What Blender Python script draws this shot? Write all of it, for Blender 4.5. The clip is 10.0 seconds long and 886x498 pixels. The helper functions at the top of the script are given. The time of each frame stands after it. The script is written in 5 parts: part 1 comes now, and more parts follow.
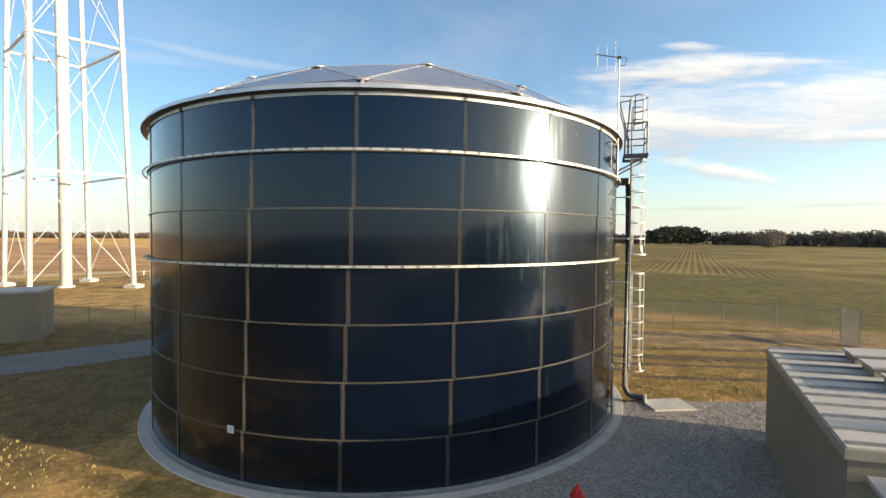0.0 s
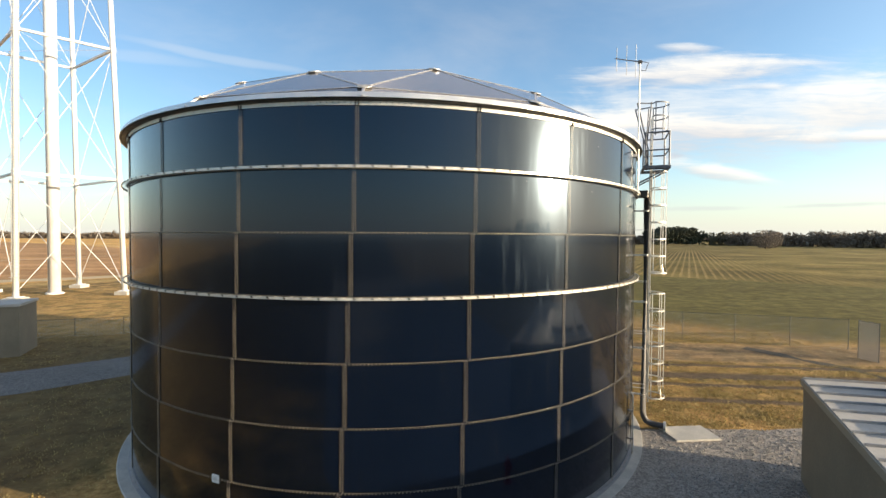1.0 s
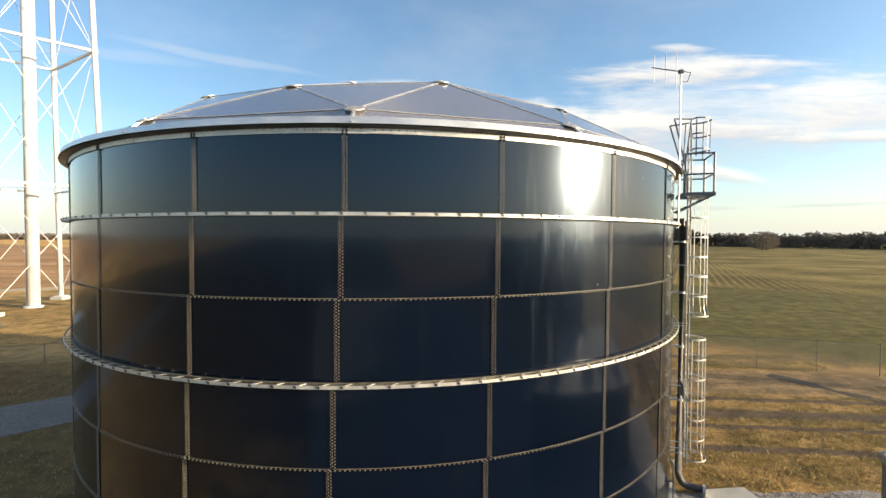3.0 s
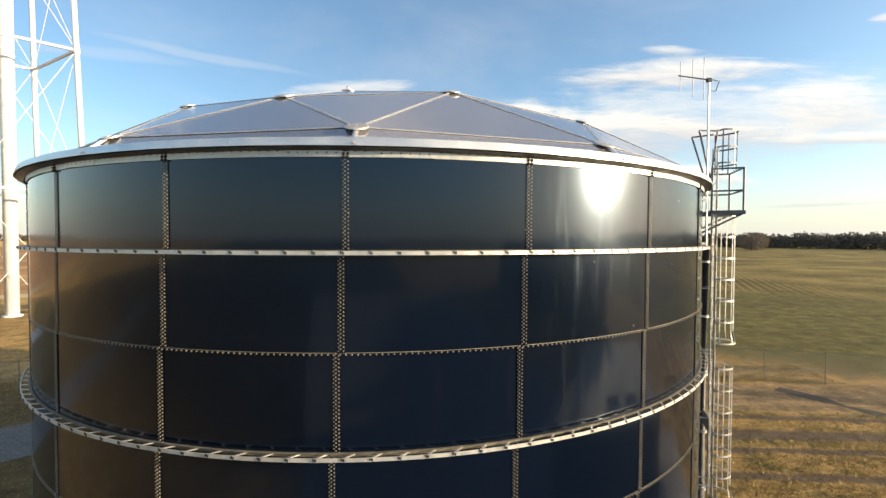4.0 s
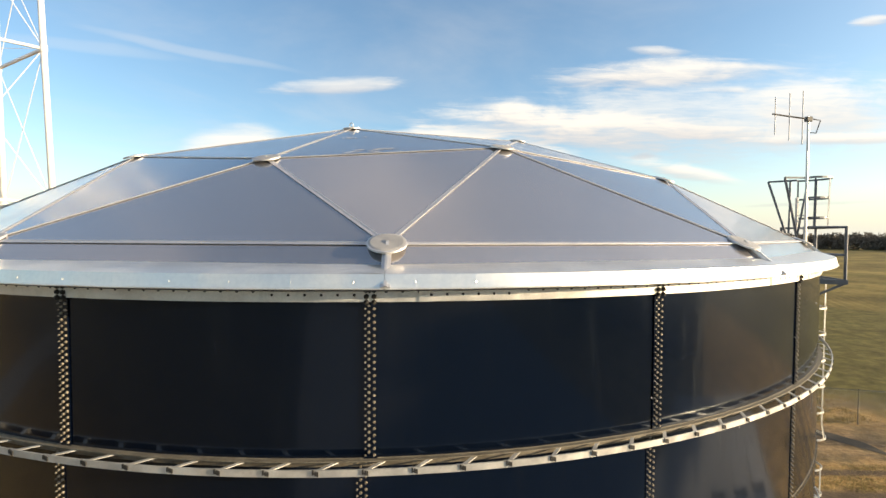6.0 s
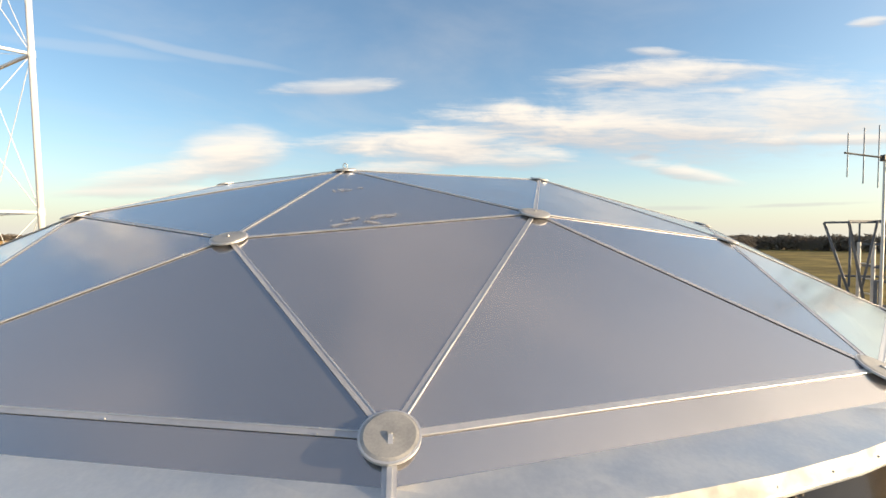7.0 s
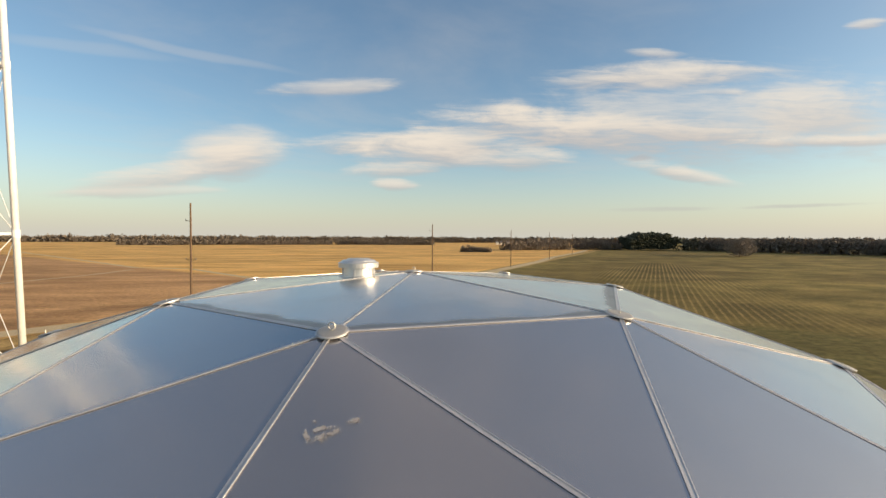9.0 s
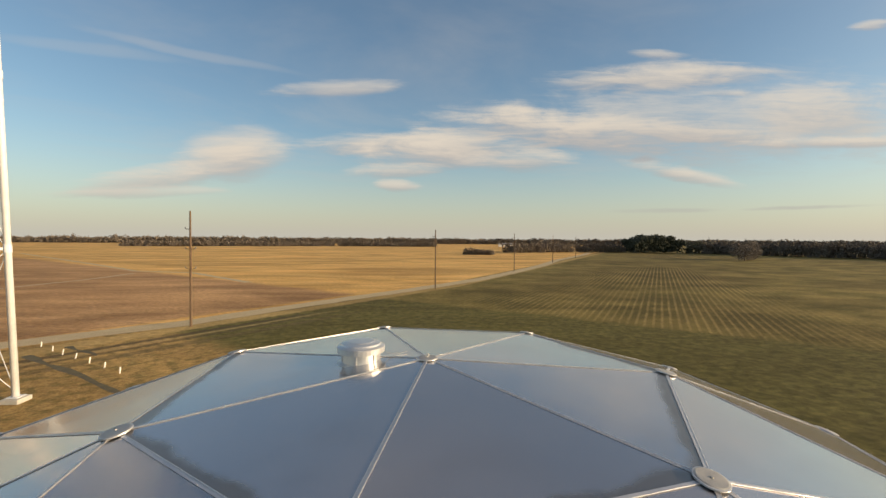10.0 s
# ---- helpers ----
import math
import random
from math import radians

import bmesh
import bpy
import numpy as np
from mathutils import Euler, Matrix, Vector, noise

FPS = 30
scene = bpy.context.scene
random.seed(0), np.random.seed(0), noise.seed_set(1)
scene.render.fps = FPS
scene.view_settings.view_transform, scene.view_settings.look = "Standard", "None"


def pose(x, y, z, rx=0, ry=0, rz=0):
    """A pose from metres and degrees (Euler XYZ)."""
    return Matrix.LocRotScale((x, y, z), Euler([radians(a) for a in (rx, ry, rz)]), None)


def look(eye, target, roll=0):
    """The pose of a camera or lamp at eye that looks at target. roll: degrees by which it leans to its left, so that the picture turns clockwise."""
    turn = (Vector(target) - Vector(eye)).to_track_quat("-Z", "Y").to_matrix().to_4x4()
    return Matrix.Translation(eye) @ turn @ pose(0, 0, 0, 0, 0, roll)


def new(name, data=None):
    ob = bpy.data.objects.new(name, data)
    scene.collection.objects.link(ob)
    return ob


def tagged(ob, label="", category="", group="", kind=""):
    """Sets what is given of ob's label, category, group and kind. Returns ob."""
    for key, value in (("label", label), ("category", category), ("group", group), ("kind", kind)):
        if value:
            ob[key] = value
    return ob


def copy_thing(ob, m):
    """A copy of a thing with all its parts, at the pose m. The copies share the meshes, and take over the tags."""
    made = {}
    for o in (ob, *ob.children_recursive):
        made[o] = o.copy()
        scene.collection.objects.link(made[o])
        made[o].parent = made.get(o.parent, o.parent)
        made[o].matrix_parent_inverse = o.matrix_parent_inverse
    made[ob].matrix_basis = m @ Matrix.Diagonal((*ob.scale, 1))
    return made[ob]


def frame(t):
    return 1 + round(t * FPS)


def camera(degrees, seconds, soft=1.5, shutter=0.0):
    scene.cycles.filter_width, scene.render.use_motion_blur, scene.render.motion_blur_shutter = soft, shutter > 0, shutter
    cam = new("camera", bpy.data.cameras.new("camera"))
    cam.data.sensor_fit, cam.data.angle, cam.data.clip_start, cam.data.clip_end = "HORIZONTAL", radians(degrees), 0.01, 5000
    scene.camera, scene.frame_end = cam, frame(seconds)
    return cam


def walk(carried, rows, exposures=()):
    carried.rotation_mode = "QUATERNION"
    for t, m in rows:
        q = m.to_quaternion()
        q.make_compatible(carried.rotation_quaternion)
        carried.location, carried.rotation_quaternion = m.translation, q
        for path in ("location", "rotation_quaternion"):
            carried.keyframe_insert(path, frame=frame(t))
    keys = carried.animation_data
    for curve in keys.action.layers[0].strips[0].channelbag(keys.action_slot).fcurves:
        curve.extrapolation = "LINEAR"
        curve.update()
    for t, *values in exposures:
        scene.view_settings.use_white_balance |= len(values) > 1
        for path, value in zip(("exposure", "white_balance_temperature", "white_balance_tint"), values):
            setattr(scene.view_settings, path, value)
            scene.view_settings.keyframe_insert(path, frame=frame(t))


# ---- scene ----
cam = camera(91.40, 10.0)
PATH = [
    (0, pose(1.991, -19.526, 6.309, 88.453, -0.314, -0.416)),
    (0.5, pose(1.817, -18.902, 6.598, 88.441, -0.247, -0.720)),
    (1, pose(1.689, -18.362, 6.901, 88.467, -0.309, -0.815)),
    (1.5, pose(1.614, -17.896, 7.183, 88.454, -0.335, -0.756)),
    (2, pose(1.556, -17.454, 7.456, 88.416, -0.328, -0.608)),
    (2.5, pose(1.507, -16.819, 7.730, 88.458, -0.286, -0.872)),
    (4, pose(1.077, -15.117, 8.573, 88.544, -0.142, -2.355)),
    (4.5, pose(0.802, -14.487, 8.924, 88.453, -0.103, -2.854)),
    (5, pose(0.571, -13.847, 9.304, 88.428, -0.181, -3.232)),
    (5.5, pose(0.440, -13.244, 9.720, 88.404, -0.266, -3.784)),
    (6, pose(0.350, -12.654, 10.184, 88.279, -0.222, -3.830)),
    (7.5, pose(0.190, -10.592, 11.674, 88.426, -0.214, -4.051)),
    (8, pose(0.103, -9.926, 12.155, 88.365, -0.270, -4.214)),
    (8.5, pose(0.008, -9.221, 12.660, 88.396, -0.177, -4.298)),
    (9, pose(-0.048, -8.575, 13.257, 88.454, -0.257, -4.140)),
    (9.5, pose(-0.144, -7.863, 13.886, 88.520, -0.306, -4.092)),
    (10, pose(-0.233, -7.112, 14.570, 88.579, -0.395, -3.845)),
]
walk(cam, PATH, exposures=[(0, 1.36, 6520, 9), (2.5, 1.36, 6520, 9), (5.5, 1.36, 6800, 9), (7.5, 1.12, 6850, 11), (9, 0.82, 7000, 11), (10, 0.60, 7120, 11)])

# ---- sun, sky and clouds ----
SUN_AZ, SUN_EL = -17.0, 9.5          # degrees, azimuth from +x towards +y
sun_dir = Vector((math.cos(radians(SUN_EL)) * math.cos(radians(SUN_AZ)), math.cos(radians(SUN_EL)) * math.sin(radians(SUN_AZ)), math.sin(radians(SUN_EL))))
sun = new("sun", bpy.data.lights.new("sun", "SUN"))
sun.data.energy, sun.data.angle, sun.data.color = 4.3, radians(0.6), (1.0, 0.80, 0.55)
sun.matrix_world = look(sun_dir * 60, (0, 0, 0))


class Graph:
    """Short hand for shader nodes."""

    def __init__(self, tree):
        self.t = tree
        tree.nodes.clear()

    def node(self, kind, **props):
        n = self.t.nodes.new(kind)
        for k, v in props.items():
            if k == "operation": n.operation = v
            elif k == "data_type": n.data_type = v
            elif k == "blend_type": n.blend_type = v
            elif k == "interpolation_type": n.interpolation_type = v
            elif k == "noise_dimensions": n.noise_dimensions = v
            elif k == "sky_type": n.sky_type = v
            elif k == "feature": n.feature = v
        return n

    def put(self, sock, v):
        if v is None:
            return
        if isinstance(v, bpy.types.NodeSocket):
            self.t.links.new(v, sock)
        elif isinstance(v, tuple) and len(v) == 3 and sock.type == "RGBA":
            sock.default_value = (*v, 1)
        else:
            sock.default_value = v

    def math(self, op, a, b=None, c=None):
        n = self.node("ShaderNodeMath", operation=op)
        for s, v in zip(n.inputs, (a, b, c)):
            self.put(s, v)
        return n.outputs[0]

    def vec(self, op, a, b=None):
        n = self.node("ShaderNodeVectorMath", operation=op)
        self.put(n.inputs[0], a), self.put(n.inputs[1], b)
        return n.outputs["Value"] if op in ("LENGTH", "DOT_PRODUCT") else n.outputs[0]

    def noise(self, vec, scale, detail=4.0, rough=0.55, distort=0.0):
        n = self.node("ShaderNodeTexNoise")
        self.put(n.inputs["Vector"], vec)
        n.inputs["Scale"].default_value, n.inputs["Detail"].default_value = scale, detail
        n.inputs["Roughness"].default_value, n.inputs["Distortion"].default_value = rough, distort
        return n.outputs[0]

    def voronoi(self, vec, scale):
        n = self.node("ShaderNodeTexVoronoi")
        self.put(n.inputs["Vector"], vec)
        n.inputs["Scale"].default_value = scale
        return n.outputs["Distance"], n.outputs["Color"]

    def smooth(self, x, lo, hi, a=0.0, b=1.0, kind="SMOOTHSTEP"):
        n = self.node("ShaderNodeMapRange", interpolation_type=kind)
        for s, v in zip(n.inputs, (x, lo, hi, a, b)):
            self.put(s, v)
        return n.outputs[0]

    def mix(self, f, a, b, blend="MIX"):
        n = self.node("ShaderNodeMix", data_type="RGBA", blend_type=blend)
        self.put(n.inputs[0], f), self.put(n.inputs[6], a), self.put(n.inputs[7], b)
        return n.outputs[2]

    def sep(self, v):
        n = self.node("ShaderNodeSeparateXYZ")
        self.put(n.inputs[0], v)
        return n.outputs

    def comb(self, x, y, z=0.0):
        n = self.node("ShaderNodeCombineXYZ")
        for s, v in zip(n.inputs, (x, y, z)):
            self.put(s, v)
        return n.outputs[0]

    def bump(self, h, strength, dist=0.02):
        n = self.node("ShaderNodeBump")
        n.inputs["Strength"].default_value, n.inputs["Distance"].default_value = strength, dist
        self.put(n.inputs["Height"], h)
        return n.outputs[0]

    def surface(self, **inputs):
        b = self.node("ShaderNodeBsdfPrincipled")
        for k, v in inputs.items():
            self.put(b.inputs[k.replace("_", " ")], v)
        o = self.node("ShaderNodeOutputMaterial")
        self.t.links.new(b.outputs[0], o.inputs[0])


def make_world():
    w = bpy.data.worlds.new("sky")
    scene.world, w.use_nodes = w, True
    g = Graph(w.node_tree)
    sky = g.node("ShaderNodeTexSky", sky_type="NISHITA")
    sky.sun_disc, sky.sun_elevation, sky.sun_rotation = False, radians(SUN_EL), radians(90 - SUN_AZ)
    sky.altitude, sky.air_density, sky.dust_density, sky.ozone_density = 100, 1.0, 0.8, 1.8
    d = g.node("ShaderNodeTexCoord").outputs["Generated"]
    x, y, z = g.sep(d)
    # gnomonic coordinates round the heading of the open fields, 87 degrees
    c, s = math.cos(radians(-2.7)), math.sin(radians(-2.7))
    fx = g.math("ADD", g.math("MULTIPLY", x, c), g.math("MULTIPLY", y, s))
    fy = g.math("SUBTRACT", g.math("MULTIPLY", y, c), g.math("MULTIPLY", x, s))
    fyc = g.math("MAXIMUM", fy, 0.05)
    su, hu = g.math("DIVIDE", fx, fyc), g.math("DIVIDE", z, fyc)
    uv = g.comb(su, g.math("MULTIPLY", hu, 3.4))
    n1 = g.noise(uv, 4.5, 8.0, 0.60, 0.9)
    n2 = g.noise(g.vec("ADD", uv, (3.1, 1.7, 0.0)), 2.2, 4.0, 0.55)
    n3 = g.noise(g.vec("MULTIPLY", uv, (1.0, 2.6, 1.0)), 9.0, 6.0, 0.62, 0.6)
    warp = g.math("ADD", g.math("MULTIPLY", g.math("SUBTRACT", n1, 0.5), 2.5), g.math("MULTIPLY", g.math("SUBTRACT", n2, 0.5), 1.6))
    warp = g.math("ADD", warp, g.math("MULTIPLY", g.math("SUBTRACT", n3, 0.5), 1.7))
    sky_c = g.mix(0.30, sky.outputs[0], g.mix(1.0, sky.outputs[0], (0.70, 1.0, 1.22), "MULTIPLY"))
    away = g.smooth(g.vec("DOT_PRODUCT", d, tuple(sun_dir)), -0.75, 0.10, 0.86, 1.0)
    sky_c = g.mix(1.0, sky_c, g.comb(away, away, away), "MULTIPLY")
    haze = g.math("POWER", g.smooth(z, 0.0, 0.26, 1.0, 0.0, "LINEAR"), 2.2)
    sky_c = g.mix(g.math("MULTIPLY", haze, 0.90), sky_c, (2.95, 2.95, 2.78))
    # bright haze round the sun
    toward = g.math("MAXIMUM", g.vec("DOT_PRODUCT", d, tuple(sun_dir)), 0.0)
    sky_c = g.mix(g.math("MULTIPLY", g.math("POWER", toward, 4.0), 0.70), sky_c, (4.6, 4.2, 3.5))
    sky_c = g.mix(g.math("POWER", toward, 14.0), sky_c, (13.0, 10.6, 7.6))
    sky_c = g.mix(g.math("POWER", toward, 90.0), sky_c, (38.0, 31.0, 22.0))
    # thin veil all round
    dome = g.comb(g.math("DIVIDE", x, g.math("MAXIMUM", z, 0.08)), g.math("DIVIDE", y, g.math("MAXIMUM", z, 0.08)))
    veil = g.smooth(g.noise(dome, 0.55, 6.0, 0.6, 0.4), 0.40, 0.80, 0.0, 0.30)
    veil = g.math("MULTIPLY", g.math("MULTIPLY", veil, g.smooth(z, 0.03, 0.22)), g.smooth(z, 0.35, 0.85, 1.0, 0.35))
    col = g.mix(veil, sky_c, (3.0, 2.9, 2.85))
    # patchy high cirrus overhead
    cirrus = g.smooth(g.noise(g.vec("ADD", dome, (4.3, 1.9, 0.0)), 1.1, 5.0, 0.55, 0.8), 0.38, 0.68, 0.06, 0.48)
    col = g.mix(g.math("MULTIPLY", cirrus, g.smooth(z, 0.50, 0.72)), col, (2.75, 2.55, 2.60))
    # clouds: centre, half width, half height, weight, tilt; lit tops, greyer bases
    clouds = [(0.62, 0.262, 0.50, 0.080, 0.40, 0.0), (-0.06, 0.222, 0.24, 0.030, 0.9, 0.05), (0.04, 0.208, 0.22, 0.050, 1.0, 0.04), (0.175, 0.280, 0.08, 0.038, 1.0, 0.0),
              (0.34, 0.252, 0.36, 0.046, 1.0, -0.05), (0.62, 0.248, 0.26, 0.030, 0.85, -0.04), (0.20, 0.180, 0.14, 0.028, 0.9, 0.02), (-0.09, 0.156, 0.11, 0.018, 0.75, 0.05), (-0.085, 0.121, 0.055, 0.014, 0.8, -0.05),
              (-0.46, 0.186, 0.13, 0.062, 1.0, 0.10), (-0.65, 0.132, 0.20, 0.030, 0.8, 0.14), (-0.68, 0.100, 0.20, 0.014, 0.55, 0.03), (-0.233, 0.340, 0.16, 0.020, 0.65, 0.06),
              (0.56, 0.380, 0.27, 0.036, 0.85, 0.05), (0.515, 0.428, 0.07, 0.012, 0.6, -0.03), (0.68, 0.342, 0.07, 0.010, 0.5, 0.0), (0.38, 0.368, 0.12, 0.018, 0.3, 0.1),
              (0.90, 0.310, 0.18, 0.066, 0.7, 0.0), (0.75, 0.290, 0.42, 0.13, 0.35, 0.0), (0.93, 0.231, 0.25, 0.014, 0.85, 0.03), (0.58, 0.152, 0.13, 0.019, 0.85, -0.18), (0.48, 0.186, 0.03, 0.007, 0.5, 0.1),
              (1.012, 0.503, 0.05, 0.012, 0.7, 0.15), (0.89, 0.079, 0.20, 0.005, 0.5, 0.04), (0.54, 0.068, 0.16, 0.006, 0.35, 0.02)]
    front = g.smooth(fy, 0.10, 0.25)
    for cx, cy, rx, ry, wt, tilt in clouds:
        rag = g.math("MULTIPLY", warp, 0.55 if ry > 0.05 and wt > 0.9 else 0.85)
        du = g.math("SUBTRACT", su, cx)
        dv = g.math("DIVIDE", g.math("SUBTRACT", g.math("SUBTRACT", hu, cy), g.math("MULTIPLY", du, tilt)), ry)
        r2 = g.math("ADD", g.math("POWER", g.math("DIVIDE", du, rx), 2.0), g.math("POWER", dv, 2.0))
        m = g.math("MULTIPLY", g.smooth(g.math("ADD", g.math("SUBTRACT", 1.0, r2), rag), -0.40, 1.30, 0.0, wt), front)
        top = g.smooth(g.math("ADD", dv, g.math("MULTIPLY", warp, 0.5)), -1.1, 0.6)
        if ry < 0.009:
            top = 0.0
        col = g.mix(m, col, g.mix(top, (2.25, 2.2, 2.3), (3.9, 3.65, 3.3)))
    # two faint old trails
    for cx, cy, rx, ry, wt, tilt in ((-0.56, 0.420, 0.25, 0.012, 0.20, -0.19), (-0.79, 0.423, 0.22, 0.016, 0.16, -0.10)):
        du = g.math("SUBTRACT", su, cx)
        dv = g.math("SUBTRACT", g.math("SUBTRACT", hu, cy), g.math("MULTIPLY", du, tilt))
        dv = g.math("ADD", dv, g.math("MULTIPLY", g.math("SUBTRACT", n2, 0.5), 0.03))
        r2 = g.math("ADD", g.math("POWER", g.math("DIVIDE", du, rx), 2.0), g.math("POWER", g.math("DIVIDE", dv, ry), 2.0))
        col = g.mix(g.math("MULTIPLY", g.smooth(r2, 0.0, 1.3, wt, 0.0), front), col, (3.3, 3.2, 3.1))
    bg = g.node("ShaderNodeBackground")
    bg.inputs["Strength"].default_value = 0.12
    g.put(bg.inputs["Color"], col)
    o = g.node("ShaderNodeOutputWorld")
    g.t.links.new(bg.outputs[0], o.inputs[0])


make_world()


# ---- materials ----
def material(name):
    m = bpy.data.materials.new(name)
    m.use_nodes = True
    return m, Graph(m.node_tree)


def plain(name, c1, c2, scale, rough=(0.5, 0.7), metal=0.0, bump=0.15, bdist=0.01, fine=9.0, island=False, spec=0.5):
    """Two colours mixed by a coarse and a fine noise, with varied gloss and relief."""
    m, g = material(name)
    v = g.node("ShaderNodeTexCoord").outputs["Object"]
    if island:
        rnd = g.node("ShaderNodeNewGeometry").outputs["Random Per Island"]
    else:
        rnd = g.node("ShaderNodeObjectInfo").outputs["Random"]
    v = g.vec("ADD", v, g.comb(g.math("MULTIPLY", rnd, 37.0), g.math("MULTIPLY", rnd, 11.0), 0.0))
    a, b = g.noise(v, scale, 5.0), g.noise(v, scale * fine, 3.0, 0.6)
    f = g.math("ADD", g.math("MULTIPLY", a, 0.65), g.math("MULTIPLY", b, 0.35))
    f = g.math("ADD", g.smooth(f, 0.32, 0.68), g.math("MULTIPLY", g.math("SUBTRACT", rnd, 0.5), 0.35))
    g.surface(Base_Color=g.mix(f, c1, c2), Roughness=g.smooth(a, 0.3, 0.7, *rough), Metallic=metal, Normal=g.bump(b, bump, bdist), Specular_IOR_Level=spec)
    return m


def shell_material():
    """Glass fused to steel: nearly black blue, glossy, faintly wavy, with streaks of dust."""
    m, g = material("blue_black_enamel")
    v = g.node("ShaderNodeTexCoord").outputs["Object"]
    rnd = g.node("ShaderNodeObjectInfo").outputs["Random"]
    v2 = g.vec("ADD", v, g.comb(g.math("MULTIPLY", rnd, 31.0), g.math("MULTIPLY", rnd, 17.0), 0.0))
    wave = g.noise(v2, 0.8, 2.0, 0.5)
    grain = g.noise(v2, 60.0, 2.0, 0.5)
    streak = g.noise(g.vec("MULTIPLY", v2, (6.0, 6.0, 0.5)), 1.0, 5.0, 0.6)
    dust = g.smooth(streak, 0.52, 0.8)
    col = g.mix(dust, g.mix(rnd, (0.0009, 0.0026, 0.0080), (0.0012, 0.0034, 0.0102)), (0.0030, 0.0045, 0.0092))
    rough = g.math("ADD", 0.155, g.math("ADD", g.math("MULTIPLY", dust, 0.10), g.math("MULTIPLY", grain, 0.05)))
    glaze = g.math("ADD", 0.070, g.math("MULTIPLY", dust, 0.025))
    n = g.node("ShaderNodeBump")
    n.inputs["Strength"].default_value, n.inputs["Distance"].default_value = 0.35, 0.008
    g.put(n.inputs["Height"], wave)
    g.surface(Base_Color=col, Roughness=rough, Normal=n.outputs[0], Specular_IOR_Level=0.41, Specular_Tint=(0.42, 0.69, 1.0), Coat_Weight=0.54, Coat_Roughness=glaze, Coat_Normal=n.outputs[0])
    return m


def film_material():
    """Dried pale film: chalky, broken, brownish in the middle, thin at the rim."""
    m, g = material("dried_film")
    v = g.node("ShaderNodeTexCoord").outputs["Object"]
    s, w, _ = g.sep(g.node("ShaderNodeTexCoord").outputs["UV"])
    n, b = g.noise(v, 14.0, 5.0, 0.65, 0.6), g.noise(v, 5.0, 3.0, 0.6)
    rim = g.math("MAXIMUM", g.math("ABSOLUTE", w), g.math("ABSOLUTE", g.math("SUBTRACT", g.math("MULTIPLY", s, 2.0), 1.0)))
    thick = g.math("SUBTRACT", g.math("MULTIPLY", n, 1.6), g.math("MULTIPLY", g.math("POWER", rim, 2.0), 0.75))
    col = g.mix(g.math("MULTIPLY", g.smooth(b, 0.42, 0.62), g.smooth(rim, 0.75, 0.3)), (0.46, 0.45, 0.44), (0.34, 0.285, 0.225))
    g.surface(Base_Color=col, Roughness=0.85, Alpha=g.smooth(thick, 0.24, 0.80, 0.0, 0.62), Normal=g.bump(n, 0.2, 0.004))
    return m


def dome_material():
    """Mill-finish aluminium sheet: dull mirror, a little wavy, with run-off stains."""
    m, g = material("mill_aluminium_sheet")
    v = g.node("ShaderNodeTexCoord").outputs["Object"]
    rnd = g.node("ShaderNodeObjectInfo").outputs["Random"]
    v2 = g.vec("ADD", v, g.comb(g.math("MULTIPLY", rnd, 53.0), g.math("MULTIPLY", rnd, 29.0), 0.0))
    stain = g.smooth(g.noise(g.vec("MULTIPLY", v2, (1.0, 1.0, 0.3)), 0.7, 4.0, 0.5, 0.3), 0.50, 0.75)
    # dirt settled above the lower batten
    near_edge, along, _ = g.sep(g.node("ShaderNodeTexCoord").outputs["UV"])
    edge = g.math("SUBTRACT", 1.0, near_edge)
    reach = g.math("MULTIPLY", g.noise(g.comb(g.math("MULTIPLY", along, 1.1), g.math("MULTIPLY", rnd, 40.0), edge), 1.0, 4.0, 0.6), 0.44)
    dirt = g.math("MULTIPLY", g.smooth(g.math("SUBTRACT", edge, reach), -0.12, 0.03, 1.0, 0.0), g.smooth(rnd, 0.0, 0.4, 0.35, 0.85))
    col = g.mix(g.math("MULTIPLY", stain, 0.30), g.mix(rnd, (0.440, 0.430, 0.438), (0.525, 0.510, 0.514)), (0.37, 0.36, 0.364))
    col = g.mix(dirt, col, (0.235, 0.215, 0.195))
    cloudy = g.noise(v2, 1.3, 5.0, 0.6, 0.5)
    rough = g.math("ADD", g.smooth(cloudy, 0.3, 0.7, 0.13, 0.21), g.math("MULTIPLY", dirt, 0.2))
    oil_can = g.noise(v2, 0.55, 2.0, 0.4)
    g.surface(Base_Color=col, Roughness=rough, Metallic=0.82, Normal=g.bump(oil_can, 0.25, 0.05))
    return m


